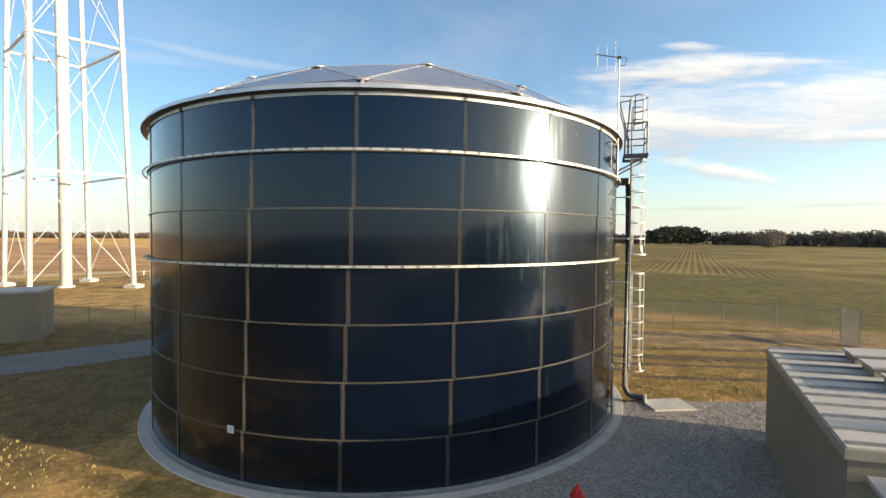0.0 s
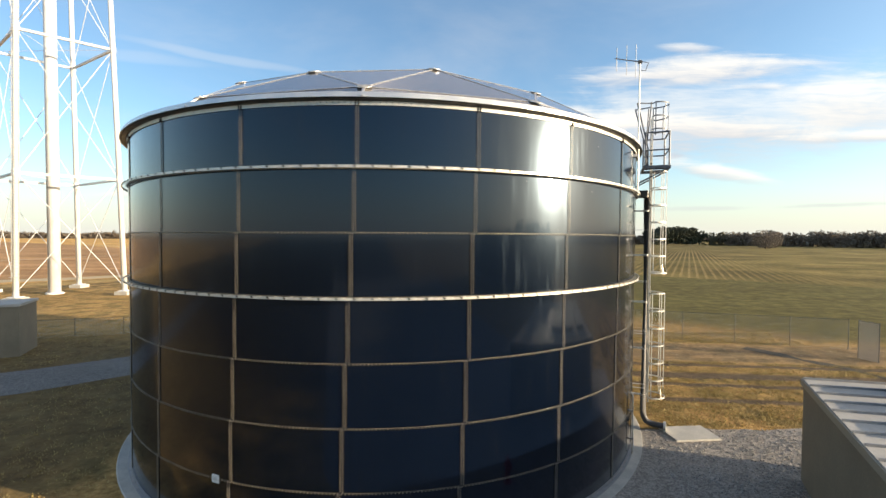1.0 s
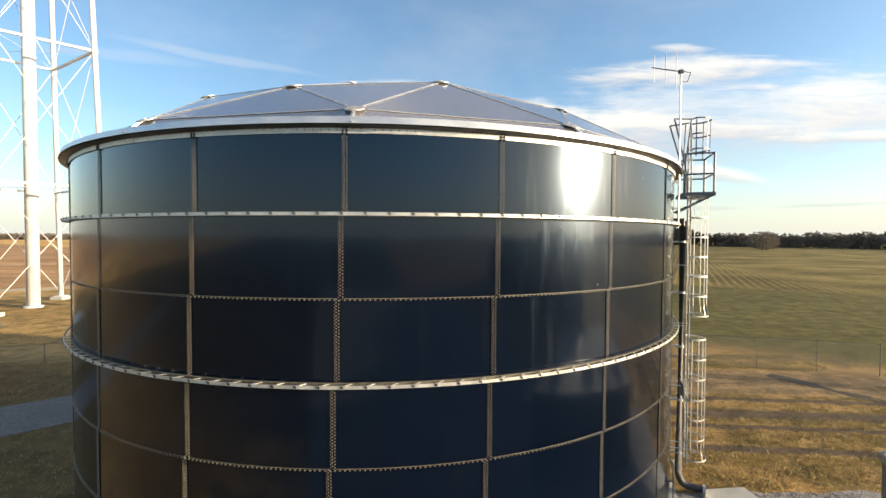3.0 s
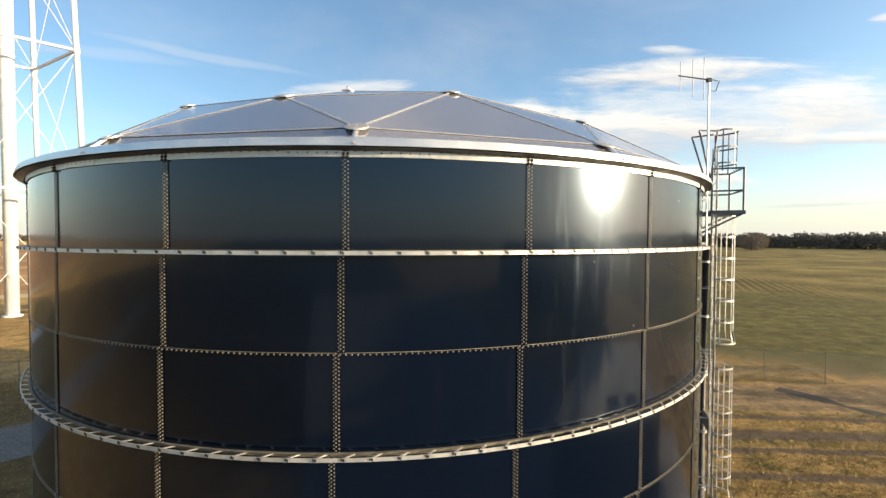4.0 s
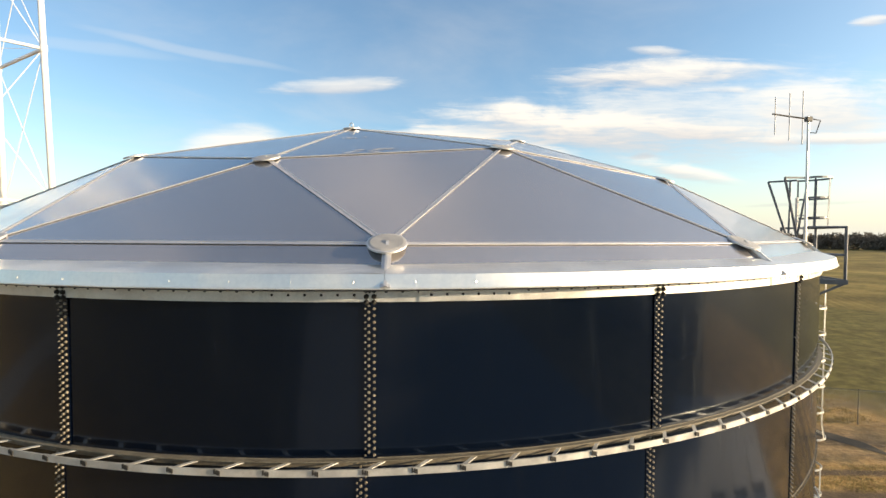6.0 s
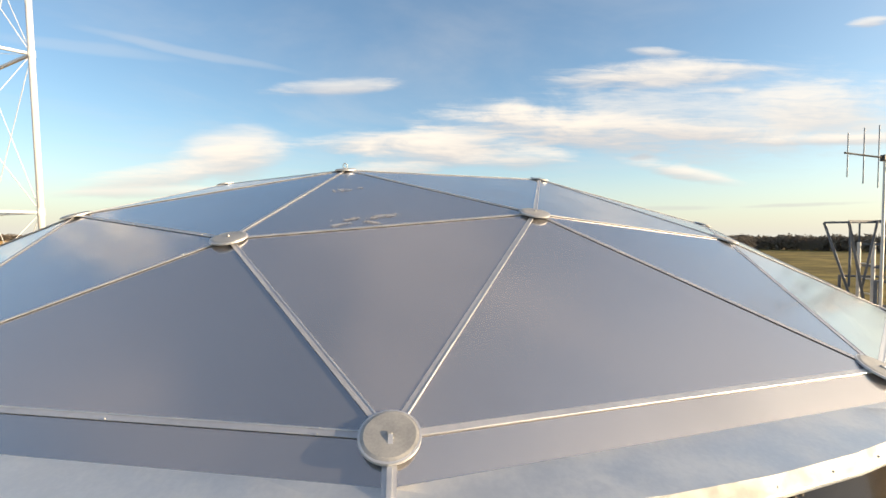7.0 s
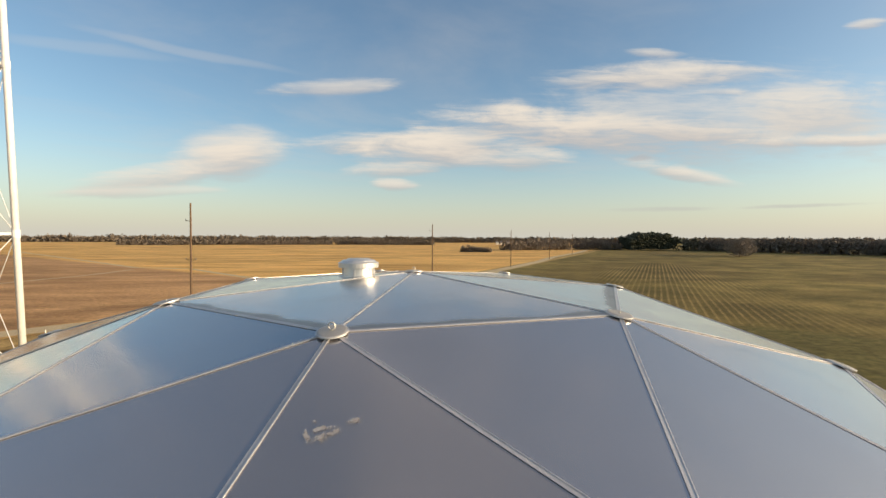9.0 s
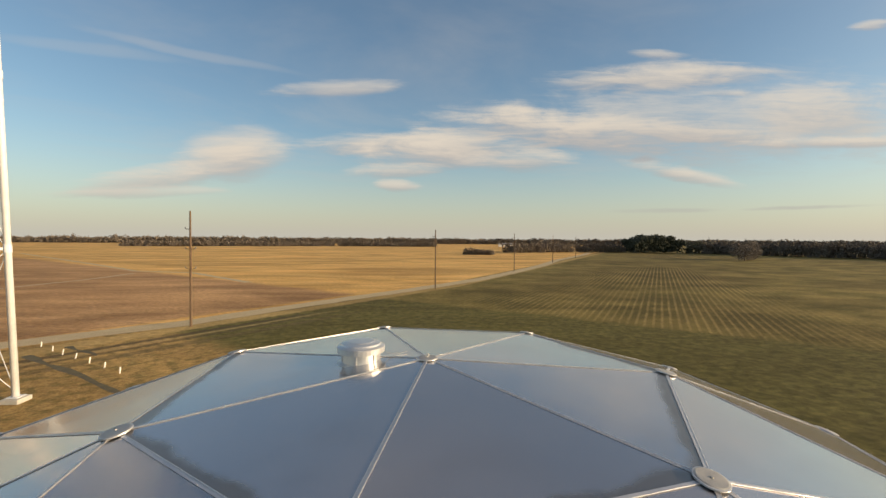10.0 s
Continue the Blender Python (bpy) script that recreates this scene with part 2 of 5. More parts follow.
M = {
    "shell": shell_material(),
    "dome": dome_material(),
    "film": film_material(),
    "batten": plain("sheet_aluminium_batten", (0.50, 0.49, 0.495), (0.60, 0.585, 0.585), 2.0, (0.34, 0.46), 0.6, 0.05),
    "hub": plain("dusty_hub_cap", (0.33, 0.32, 0.30), (0.46, 0.44, 0.41), 7.0, (0.45, 0.6), 0.45, 0.1),
    "alu": plain("bright_aluminium", (0.62, 0.62, 0.61), (0.74, 0.73, 0.70), 3.0, (0.28, 0.45), 0.75, 0.1),
    "alu_dull": plain("dull_aluminium", (0.55, 0.55, 0.56), (0.66, 0.655, 0.65), 4.0, (0.35, 0.55), 0.7, 0.15),
    "galv": plain("galvanised_steel", (0.50, 0.49, 0.46), (0.68, 0.66, 0.61), 6.0, (0.35, 0.55), 0.55, 0.2),
    "galv_dark": plain("weathered_galvanised_steel", (0.22, 0.225, 0.235), (0.34, 0.34, 0.345), 6.0, (0.4, 0.6), 0.6, 0.2),
    # darker copy of the galvanised steel, its shaded look put into the colour
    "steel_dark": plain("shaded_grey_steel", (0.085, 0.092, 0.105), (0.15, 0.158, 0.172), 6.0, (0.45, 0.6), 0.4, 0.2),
    "sealant": plain("tan_sealant", (0.005, 0.005, 0.005), (0.018, 0.015, 0.011), 5.0, (0.6, 0.8), 0.0, 0.3),
    "ledge": plain("dirty_tan_ledge", (0.110, 0.096, 0.070), (0.215, 0.190, 0.142), 5.0, (0.5, 0.7), 0.1, 0.3),
    "bolt": plain("bolt_cap", (0.130, 0.112, 0.082), (0.250, 0.218, 0.165), 8.0, (0.35, 0.55), 0.15, 0.1, island=True),
    "hole": plain("dark_bolt_hole", (0.012, 0.012, 0.012), (0.03, 0.028, 0.025), 8.0, (0.6, 0.8)),
    "concrete": plain("pale_concrete", (0.36, 0.345, 0.31), (0.50, 0.475, 0.42), 1.6, (0.75, 0.9), 0.0, 0.4, 0.01, 14.0),
    "white": plain("white_tower_paint", (0.60, 0.60, 0.60), (0.72, 0.72, 0.71), 0.8, (0.35, 0.5), 0.0, 0.1),
    "beige": plain("beige_block_wall", (0.175, 0.146, 0.104), (0.235, 0.200, 0.145), 0.9, (0.75, 0.9), 0.0, 0.35, 0.008, 22.0),
    "roof": plain("pale_ribbed_roof_metal", (0.37, 0.355, 0.33), (0.47, 0.45, 0.41), 1.2, (0.75, 0.9), 0.0, 0.1, spec=0.2),
    "fascia": plain("taupe_fascia_metal", (0.27, 0.24, 0.185), (0.33, 0.295, 0.23), 1.5, (0.45, 0.6), 0.1, 0.1),
    "black": plain("black_pipe_coating", (0.012, 0.012, 0.013), (0.03, 0.028, 0.027), 4.0, (0.3, 0.5), 0.0, 0.15),
    "red": plain("red_hydrant_paint", (0.42, 0.012, 0.010), (0.58, 0.03, 0.02), 6.0, (0.3, 0.5), 0.0, 0.15),
    "sign": plain("white_sign_face", (0.72, 0.72, 0.71), (0.82, 0.82, 0.80), 6.0, (0.4, 0.55), 0.0, 0.05),
    "ink": plain("grey_sign_print", (0.10, 0.10, 0.11), (0.16, 0.16, 0.17), 9.0, (0.5, 0.6)),
    "pole": plain("weathered_pole_timber", (0.075, 0.045, 0.026), (0.15, 0.095, 0.055), 3.0, (0.75, 0.9), 0.0, 0.5, 0.02),
    "tuft": plain("dry_grass_blades", (0.30, 0.225, 0.078), (0.48, 0.37, 0.15), 0.8, (0.7, 0.9), 0.0, 0.1, island=True),
    "stone": plain("grey_gravel_stones", (0.20, 0.195, 0.19), (0.40, 0.38, 0.35), 2.0, (0.8, 0.95), 0.0, 0.3, island=True),
    # bare, far_bare and evergreen are lightened: distance haze is put into the colours
    "bare": plain("bare_winter_twigs", (0.150, 0.122, 0.094), (0.205, 0.167, 0.130), 0.05, (0.9, 1.0), 0.0, 0.1, island=True),
    "far_bare": plain("haze_lightened_woods", (0.130, 0.107, 0.084), (0.158, 0.131, 0.104), 0.004, (0.95, 1.0), 0.0, 0.05, island=True),
    "evergreen": plain("dark_pine_needles", (0.034, 0.040, 0.024), (0.056, 0.062, 0.036), 0.1, (0.8, 0.95), 0.0, 0.1, island=True),
    "mixed": plain("mixed_winter_foliage", (0.095, 0.090, 0.055), (0.17, 0.15, 0.10), 0.1, (0.85, 1.0), 0.0, 0.1, island=True),
    "splash": plain("dried_splash", (0.27, 0.26, 0.25), (0.40, 0.385, 0.365), 18.0, (0.7, 0.9), 0.0, 0.1, island=True),
    "pipe": plain("dark_grey_pipe_paint", (0.050, 0.050, 0.052), (0.090, 0.088, 0.088), 4.0, (0.45, 0.6), 0.1, 0.15),
    "soil": plain("dark_trench_soil", (0.030, 0.024, 0.016), (0.062, 0.050, 0.034), 2.0, (0.9, 1.0), 0.0, 0.5, 0.03),
    "ditch": plain("damp_ditch_grass", (0.090, 0.072, 0.036), (0.150, 0.118, 0.060), 0.8, (0.9, 1.0), 0.0, 0.5, 0.03),
    "bark": plain("grey_brown_bark", (0.06, 0.045, 0.035), (0.12, 0.095, 0.07), 1.0, (0.85, 0.95), 0.0, 0.4),
    "stake": plain("white_marker_paint", (0.70, 0.66, 0.58), (0.80, 0.77, 0.70), 3.0, (0.5, 0.7)),
}


def gravel_material(name, c1, c2):
    m, g = material(name)
    v = g.node("ShaderNodeNewGeometry").outputs["Position"]
    d, c = g.voronoi(v, 22.0)
    big, patch = g.noise(v, 0.35, 5.0), g.noise(v, 3.0, 4.0)
    tone = g.math("ADD", g.math("MULTIPLY", g.sep(c)[0], 0.45), g.math("ADD", g.math("MULTIPLY", big, 0.4), g.math("MULTIPLY", patch, 0.3)))
    g.surface(Base_Color=g.mix(g.smooth(tone, 0.25, 0.95), c1, c2), Roughness=0.93, Normal=g.bump(g.math("SUBTRACT", 1.0, d), 0.8, 0.03), Specular_IOR_Level=0.25)
    return m


M["gravel"] = gravel_material("grey_gravel", (0.165, 0.150, 0.135), (0.39, 0.355, 0.315))
# darker copy of the yard gravel; part of the tank's shade is in its colour
M["drive"] = gravel_material("shade_darkened_gravel", (0.105, 0.100, 0.095), (0.25, 0.235, 0.215))
M["lane"] = gravel_material("pale_gravel_lane", (0.44, 0.34, 0.20), (0.62, 0.49, 0.30))


def ground_material():
    """Yard grass, painted shadow stripes, a drilled green field and stubble and ploughed fields beyond the lane."""
    m, g = material("fields_and_grass")
    p = g.node("ShaderNodeNewGeometry").outputs["Position"]
    x, y, _ = g.sep(p)
    far, mid = g.noise(p, 0.010, 5.0, 0.6), g.noise(p, 0.07, 5.0, 0.6)
    near, fine = g.noise(p, 0.6, 6.0, 0.65), g.noise(p, 5.0, 5.0, 0.7)
    wob = g.math("MULTIPLY", g.math("SUBTRACT", mid, 0.5), 9.0)
    # yard: dead grass with greener patches
    dry = g.mix(g.smooth(fine, 0.3, 0.7), (0.30, 0.182, 0.056), (0.56, 0.37, 0.132))
    olive = g.mix(g.smooth(fine, 0.3, 0.7), (0.085, 0.078, 0.024), (0.17, 0.145, 0.05))
    yard = g.mix(g.smooth(near, 0.42, 0.66, 0.05, 0.75), dry, olive)
    # turned soil strip east of the tank, and long cast shadows painted as dark stripes
    a = g.math("ADD", g.math("MULTIPLY", x, 0.10), g.math("MULTIPLY", y, 0.995))
    soil = g.mix(fine, (0.085, 0.064, 0.042), (0.20, 0.158, 0.105))
    aw = g.math("ADD", a, g.math("MULTIPLY", g.math("SUBTRACT", near, 0.5), 1.1))
    bands = []
    for group in (((9.4, 2.6), (14.4, 0.8)), ((4.6, 0.60), (3.1, 0.30), (1.1, 0.32), (6.4, 0.35))):
        total = None
        for c0, half in group:
            b = g.smooth(g.math("ABSOLUTE", g.math("SUBTRACT", aw, c0)), half * 0.45, half * 1.25, 1.0, 0.0)
            total = b if total is None else g.math("MAXIMUM", total, b)
        bands.append(g.math("MULTIPLY", total, g.smooth(x, 9.0, 12.0, 0.0, 0.9)))
    bands, stripe_shade = bands
    ta = g.math("SUBTRACT", g.math("MULTIPLY", x, 0.995), g.math("MULTIPLY", y, 0.10))
    lines = g.noise(g.comb(g.math("MULTIPLY", ta, 0.16), g.math("MULTIPLY", a, 1.5)), 1.0, 6.0, 0.68, 0.3)
    soil = g.mix(g.smooth(lines, 0.50, 0.70), soil, (0.34, 0.25, 0.14))
    soil = g.mix(g.smooth(g.noise(p, 2.6, 5.0, 0.7), 0.60, 0.70, 0.0, 0.6), soil, (0.46, 0.42, 0.35))
    yard = g.mix(g.math("MULTIPLY", bands, g.smooth(lines, 0.30, 0.50, 1.0, 0.7)), yard, soil)
    yard = g.mix(stripe_shade, yard, g.mix(fine, (0.058, 0.044, 0.030), (0.125, 0.098, 0.066)))
    dark = g.math("MULTIPLY", g.smooth(lines, 0.38, 0.30), g.smooth(x, 9.0, 12.0, 0.0, 0.8))
    yard = g.mix(dark, yard, (0.060, 0.046, 0.028))
    # trampled, greener ground west of the tank
    yard = g.mix(g.math("MULTIPLY", g.smooth(x, -7.0, -10.0), g.smooth(y, 14.0, 9.0, 0.0, 0.75)), yard, g.mix(g.smooth(near, 0.4, 0.6), (0.085, 0.066, 0.030), (0.175, 0.130, 0.056)))
    # unseen ground south of the yard, darkened to keep the shell's reflection dark
    yard = g.mix(g.math("MULTIPLY", g.smooth(y, -15.0, -23.0), g.smooth(x, 17.0, 5.0)), yard, g.mix(g.smooth(near, 0.35, 0.65), (0.075, 0.066, 0.040), (0.150, 0.126, 0.072)))
    # greener verge, then the drilled field
    u = g.math("ADD", g.math("ADD", g.math("MULTIPLY", x, 0.605), g.math("MULTIPLY", y, 0.797)), g.math("MULTIPLY", wob, 0.4))
    verge = g.mix(g.smooth(near, 0.30, 0.70), (0.088, 0.082, 0.022), (0.170, 0.146, 0.044))
    col = g.mix(g.smooth(u, 23.0, 29.0), yard, verge)
    row = g.math("SUBTRACT", g.math("MULTIPLY", x, 0.862), g.math("MULTIPLY", y, 0.507))
    rows = g.math("SINE", g.math("ADD", g.math("MULTIPLY", row, 4.6), g.math("ADD", g.math("MULTIPLY", near, 1.2), g.math("MULTIPLY", mid, 2.0))))
    stub = g.mix(g.math("MULTIPLY", g.smooth(rows, 0.1, 0.95), g.smooth(g.math("ADD", g.noise(p, 1.8, 3.0, 0.6), mid), 0.75, 1.15, 0.15, 1.0)), (0.098, 0.080, 0.022), (0.42, 0.300, 0.108))
    green = g.mix(g.smooth(mid, 0.35, 0.65), (0.130, 0.108, 0.029), (0.262, 0.200, 0.060))
    drilled = g.mix(g.math("MULTIPLY", g.smooth(g.math("ADD", far, g.math("MULTIPLY", mid, 0.4)), 0.52, 0.86, 0.95, 0.15), g.math("MULTIPLY", g.smooth(u, 74.0, 86.0, 0.55, 1.0), g.smooth(g.math("ABSOLUTE", g.math("SUBTRACT", row, -4.0)), 17.0, 50.0, 1.0, 0.06))), green, stub)
    col = g.mix(g.smooth(u, 71.5, 75.5), col, drilled)
    # beyond the lane
    l1 = g.math("ADD", g.math("MULTIPLY", g.math("SUBTRACT", y, 68.0), 0.806), -38.8)
    l2 = g.math("ADD", g.math("MULTIPLY", g.math("SUBTRACT", y, 123.5), 0.590), 6.0)
    over = g.math("SUBTRACT", g.math("MINIMUM", l1, l2), x)
    gold = g.mix(g.smooth(g.noise(g.vec("MULTIPLY", p, (0.02, 0.10, 1.0)), 1.0, 5.0, 0.6), 0.3, 0.7), (0.62, 0.355, 0.098), (0.86, 0.540, 0.175))
    gold = g.mix(g.smooth(fine, 0.3, 0.7, 0.0, 0.35), gold, (0.42, 0.27, 0.09))
    brown = g.mix(g.smooth(g.noise(g.vec("MULTIPLY", p, (0.03, 0.12, 1.0)), 1.0, 5.0, 0.6), 0.3, 0.7), (0.37, 0.212, 0.090), (0.54, 0.325, 0.140))
    q = g.math("ADD", g.math("ADD", g.math("MULTIPLY", x, 0.61), g.math("MULTIPLY", y, 0.79)), g.math("MULTIPLY", wob, 0.7))
    ploughed = g.math("MULTIPLY", g.smooth(q, 71.0, 76.0, 1.0, 0.0), g.smooth(over, 5.0, 8.0))
    ploughed = g.math("MULTIPLY", ploughed, g.smooth(y, 20.0, 30.0))
    west = g.mix(ploughed, gold, brown)
    ow = g.math("ADD", over, g.math("MULTIPLY", g.math("SUBTRACT", near, 0.5), 2.2))
    beside = g.smooth(y, 30.0, 45.0)
    for c0, half, tone, wt in ((-5.5, 3.0, (0.46, 0.32, 0.12), 0.8), (-11.5, 1.1, (0.085, 0.062, 0.034), 0.8), (-15.5, 0.8, (0.095, 0.070, 0.036), 0.7), (-13.5, 0.6, (0.40, 0.29, 0.13), 0.6), (-19.5, 1.4, (0.13, 0.098, 0.045), 0.6)):
        f = g.smooth(g.math("ABSOLUTE", g.math("SUBTRACT", ow, c0)), half * 0.5, half * 1.2, wt, 0.0)
        if c0 < -6.0:
            f = g.math("MULTIPLY", f, g.smooth(y, 85.0, 70.0))
        col = g.mix(g.math("MULTIPLY", f, beside), col, tone)
    col = g.mix(g.smooth(g.math("ADD", over, g.math("MULTIPLY", wob, 0.15)), -1.5, 1.5), col, west)
    grain = g.math("ADD", fine, g.math("MULTIPLY", g.noise(p, 28.0, 3.0, 0.7), 0.6))
    clod = g.noise(p, 1.1, 4.0, 0.75)
    col = g.mix(1.0, col, g.mix(g.smooth(clod, 0.34, 0.66), (0.76, 0.76, 0.75), (1.20, 1.19, 1.17)), "MULTIPLY")
    sway = g.noise(g.vec("MULTIPLY", p, (0.012, 0.030, 1.0)), 1.0, 6.0, 0.65, 1.2)
    col = g.mix(1.0, col, g.mix(g.smooth(sway, 0.32, 0.68), (0.74, 0.72, 0.70), (1.22, 1.22, 1.20)), "MULTIPLY")
    col = g.mix(1.0, col, (1.01, 0.99, 1.09), "MULTIPLY")
    g.surface(Base_Color=col, Roughness=0.95, Normal=g.bump(grain, 0.7, 0.09), Specular_IOR_Level=0.15)
    return m


M["ground"] = ground_material()


# ---- mesh helpers ----
def mesh_of(name, bm, mat, smooth=False):
    bmesh.ops.recalc_face_normals(bm, faces=bm.faces[:])
    if smooth:
        for f in bm.faces:
            f.smooth = True
    me = bpy.data.meshes.new(name)
    bm.to_mesh(me)
    bm.free()
    me.materials.append(M[mat])
    return me


def place(name, me, parent=None, m=None, label=""):
    ob = new(name, me)
    if parent is not None:
        ob.parent = parent
    if m is not None:
        ob.matrix_local = m
    return tagged(ob, label)


def part(name, bm, mat, parent=None, label="", smooth=False, m=None):
    return place(name, mesh_of(name, bm, mat, smooth), parent, m, label)


def thing(name, m, label, category, group="", kind=""):
    ob = new(name)
    ob.matrix_world = m
    return tagged(ob, label, category, group, kind)


def box(bm, sx, sy, sz, m=Matrix(), bevel=0.0):
    r = bmesh.ops.create_cube(bm, size=1, matrix=m @ Matrix.Diagonal((sx, sy, sz, 1)))
    if bevel:
        edges = list({e for v in r["verts"] for e in v.link_edges})
        bmesh.ops.bevel(bm, geom=edges, offset=bevel, segments=1, affect="EDGES")
    return bm


def rod(bm, a, b, r, seg=8, r2=None, caps=True):
    a, b = Vector(a), Vector(b)
    d = b - a
    m = Matrix.Translation((a + b) / 2) @ d.to_track_quat("Z", "Y").to_matrix().to_4x4()
    bmesh.ops.create_cone(bm, cap_ends=caps, segments=seg, radius1=r, radius2=r if r2 is None else r2, depth=d.length, matrix=m)
    return bm


def bar(bm, a, b, w, h):
    """A flat bar from a to b, w across and h high."""
    a, b = Vector(a), Vector(b)
    d = b - a
    side = d.cross(Vector((0, 0, 1)))
    side = side.normalized() if side.length > 1e-4 else Vector((1, 0, 0))
    up = side.cross(d).normalized()
    m = Matrix((side, d.normalized(), up)).transposed().to_4x4()
    m.translation = (a + b) / 2
    return box(bm, w, d.length, h, m)


def tube(bm, pts, r, seg=8):
    """A round tube along points."""
    pts = [Vector(p) for p in pts]
    rings = []
    for i, p in enumerate(pts):
        d = (pts[min(i + 1, len(pts) - 1)] - pts[max(i - 1, 0)]).normalized()
        q = d.to_track_quat("Z", "Y")
        rings.append([bm.verts.new(p + q @ Vector((r * math.cos(2 * math.pi * k / seg), r * math.sin(2 * math.pi * k / seg), 0))) for k in range(seg)])
    for a, b in zip(rings, rings[1:]):
        for k in range(seg):
            bm.faces.new((a[k], a[(k + 1) % seg], b[(k + 1) % seg], b[k]))
    bm.faces.new(rings[0][::-1]), bm.faces.new(rings[-1])
    return bm


def lathe(bm, profile, seg, a0=0.0, a1=360.0, closed=True):
    """Sweep a closed (r, z) outline round the z axis."""
    full = abs(a1 - a0) >= 359.99
    n = seg if full else seg + 1
    rings = []
    for i in range(n):
        a = radians(a0 + (a1 - a0) * i / seg)
        rings.append([bm.verts.new((r * math.cos(a), r * math.sin(a), z)) for r, z in profile])
    k = len(profile)
    for i in range(seg):
        p, q = rings[i], rings[(i + 1) % n]
        for j in range(k if closed else k - 1):
            bm.faces.new((p[j], q[j], q[(j + 1) % k], p[(j + 1) % k]))
    if not full and closed:
        bm.faces.new(rings[0]), bm.faces.new(rings[-1][::-1])
    return bm


def polar(r, deg, z):
    return Vector((r * math.cos(radians(deg)), r * math.sin(radians(deg)), z))


def sheet(bm, pts, thick):
    """A flat plate with corners pts, thickened downwards along its normal."""
    top = [bm.verts.new(p) for p in pts]
    n = (Vector(pts[1]) - Vector(pts[0])).cross(Vector(pts[2]) - Vector(pts[0])).normalized()
    if n.z < 0:
        n = -n
    low = [bm.verts.new(Vector(p) - n * thick) for p in pts]
    bm.faces.new(top), bm.faces.new(low[::-1])
    for i in range(len(pts)):
        j = (i + 1) % len(pts)
        bm.faces.new((top[i], low[i], low[j], top[j]))
    return bm


# ---- ground, gravel, lane ----
bm = bmesh.new()
for x0 in range(-10, 10):
    for y0 in range(-10, 10):
        vs = [bm.verts.new((400 * (x0 + i), 400 * (y0 + j), 0)) for i, j in ((0, 0), (1, 0), (1, 1), (0, 1))]
        bm.faces.new(vs)
bmesh.ops.remove_doubles(bm, verts=bm.verts[:], dist=0.01)
ground = part("ground", bm, "ground")
tagged(ground, "flat winter farmland with dry grass and drilled fields", "ground", kind="structure")


def patch(name, outline, z, mat, label, category):
    bm = bmesh.new()
    sheet(bm, [(px, py, z) for px, py in outline], z + 0.02)
    return tagged(part(name, bm, mat), label, category, kind="structure")


def ribbon(name, pts, width, z, mat, label, category):
    """A strip of ground along a line, with uneven edges."""
    rng = random.Random(5)
    fine = []
    for a, b in zip(pts, pts[1:]):
        a, b = Vector(a), Vector(b)
        n = max(2, int((b - a).length / 4))
        fine += [a.lerp(b, i / n) for i in range(n)]
    fine.append(Vector(pts[-1]))
    bm, prev = bmesh.new(), None
    for i, p in enumerate(fine):
        d = (fine[min(i + 1, len(fine) - 1)] - fine[max(i - 1, 0)]).normalized()
        s = Vector((-d.y, d.x))
        l, r = p + s * (width / 2 + rng.uniform(-0.3, 0.3)), p - s * (width / 2 + rng.uniform(-0.3, 0.3))
        cur = (bm.verts.new((l.x, l.y, z)), bm.verts.new((r.x, r.y, z)))
        if prev:
            bm.faces.new((prev[0], prev[1], cur[1], cur[0]))
        prev = cur
    return tagged(part(name, bm, mat), label, category, kind="structure")


rng = random.Random(11)
# southern corners added out of view, to turn the shell's reflection grey
pad_edge = [(9.0 + 0.0, -3.0)] + [(10.2 + 0.55 * i, -3.05 + rng.uniform(-0.18, 0.18)) for i in range(12)] + [(17.5, -3.2), (18.0, -17.0), (26.0, -70.0), (-22.0, -70.0), (-9.0, -30.0), (-4.0, -17.0), (-2.2, -12.5), (0.5, -9.35), (3.5, -8.7), (6.5, -6.7)]
patch("gravel_yard", pad_edge, 0.012, "gravel", "grey crushed gravel yard beside the tank", "gravel")
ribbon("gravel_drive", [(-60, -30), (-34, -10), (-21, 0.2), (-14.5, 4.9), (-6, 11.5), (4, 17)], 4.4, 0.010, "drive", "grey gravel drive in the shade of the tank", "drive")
ribbon("road", [(-190, -22), (-110, 22), (-58, 50), (-47.5, 60.5), (-38.8, 68), (-31, 78.5), (-17.6, 95), (-5, 110), (6, 123.5), (23.5, 146), (39.6, 172.6), (70.5, 227), (97.5, 283), (153, 378), (190, 450)], 5.0, 0.014, "lane", "pale gravel lane between the fields", "road")
ribbon("trench", [(21.2, 8.6), (22.3, 6.9), (23.1, 5.0), (23.8, 3.3), (24.8, 0.6)], 0.55, 0.014, "soil", "dark turned soil along a narrow trench", "trench")
ribbon("trench", [(-47, 48.2), (-45, 46.8), (-38.2, 42.2), (-31.5, 37.4), (-26, 33.6)], 0.7, 0.013, "ditch", "dark shallow ditch across the dry verge", "trench")
ribbon("trench", [(-45.5, 52.6), (-44.9, 52.1), (-41.5, 49.8), (-38.7, 47.8)], 0.5, 0.013, "ditch", "dark shallow ditch beside the white stakes", "trench")
ribbon("track", [(-320, 368), (-280, 331), (-175, 236), (-116, 181.5), (-89, 173), (-53, 135)], 2.2, 0.012, "lane", "pale wheel track along the edge of the ploughed field", "track")
ribbon("track", [(-117, 90), (-112, 127), (-109.5, 139), (-109, 151), (-110, 170)], 1.6, 0.011, "lane", "pale wheel track across the ploughed field", "track")

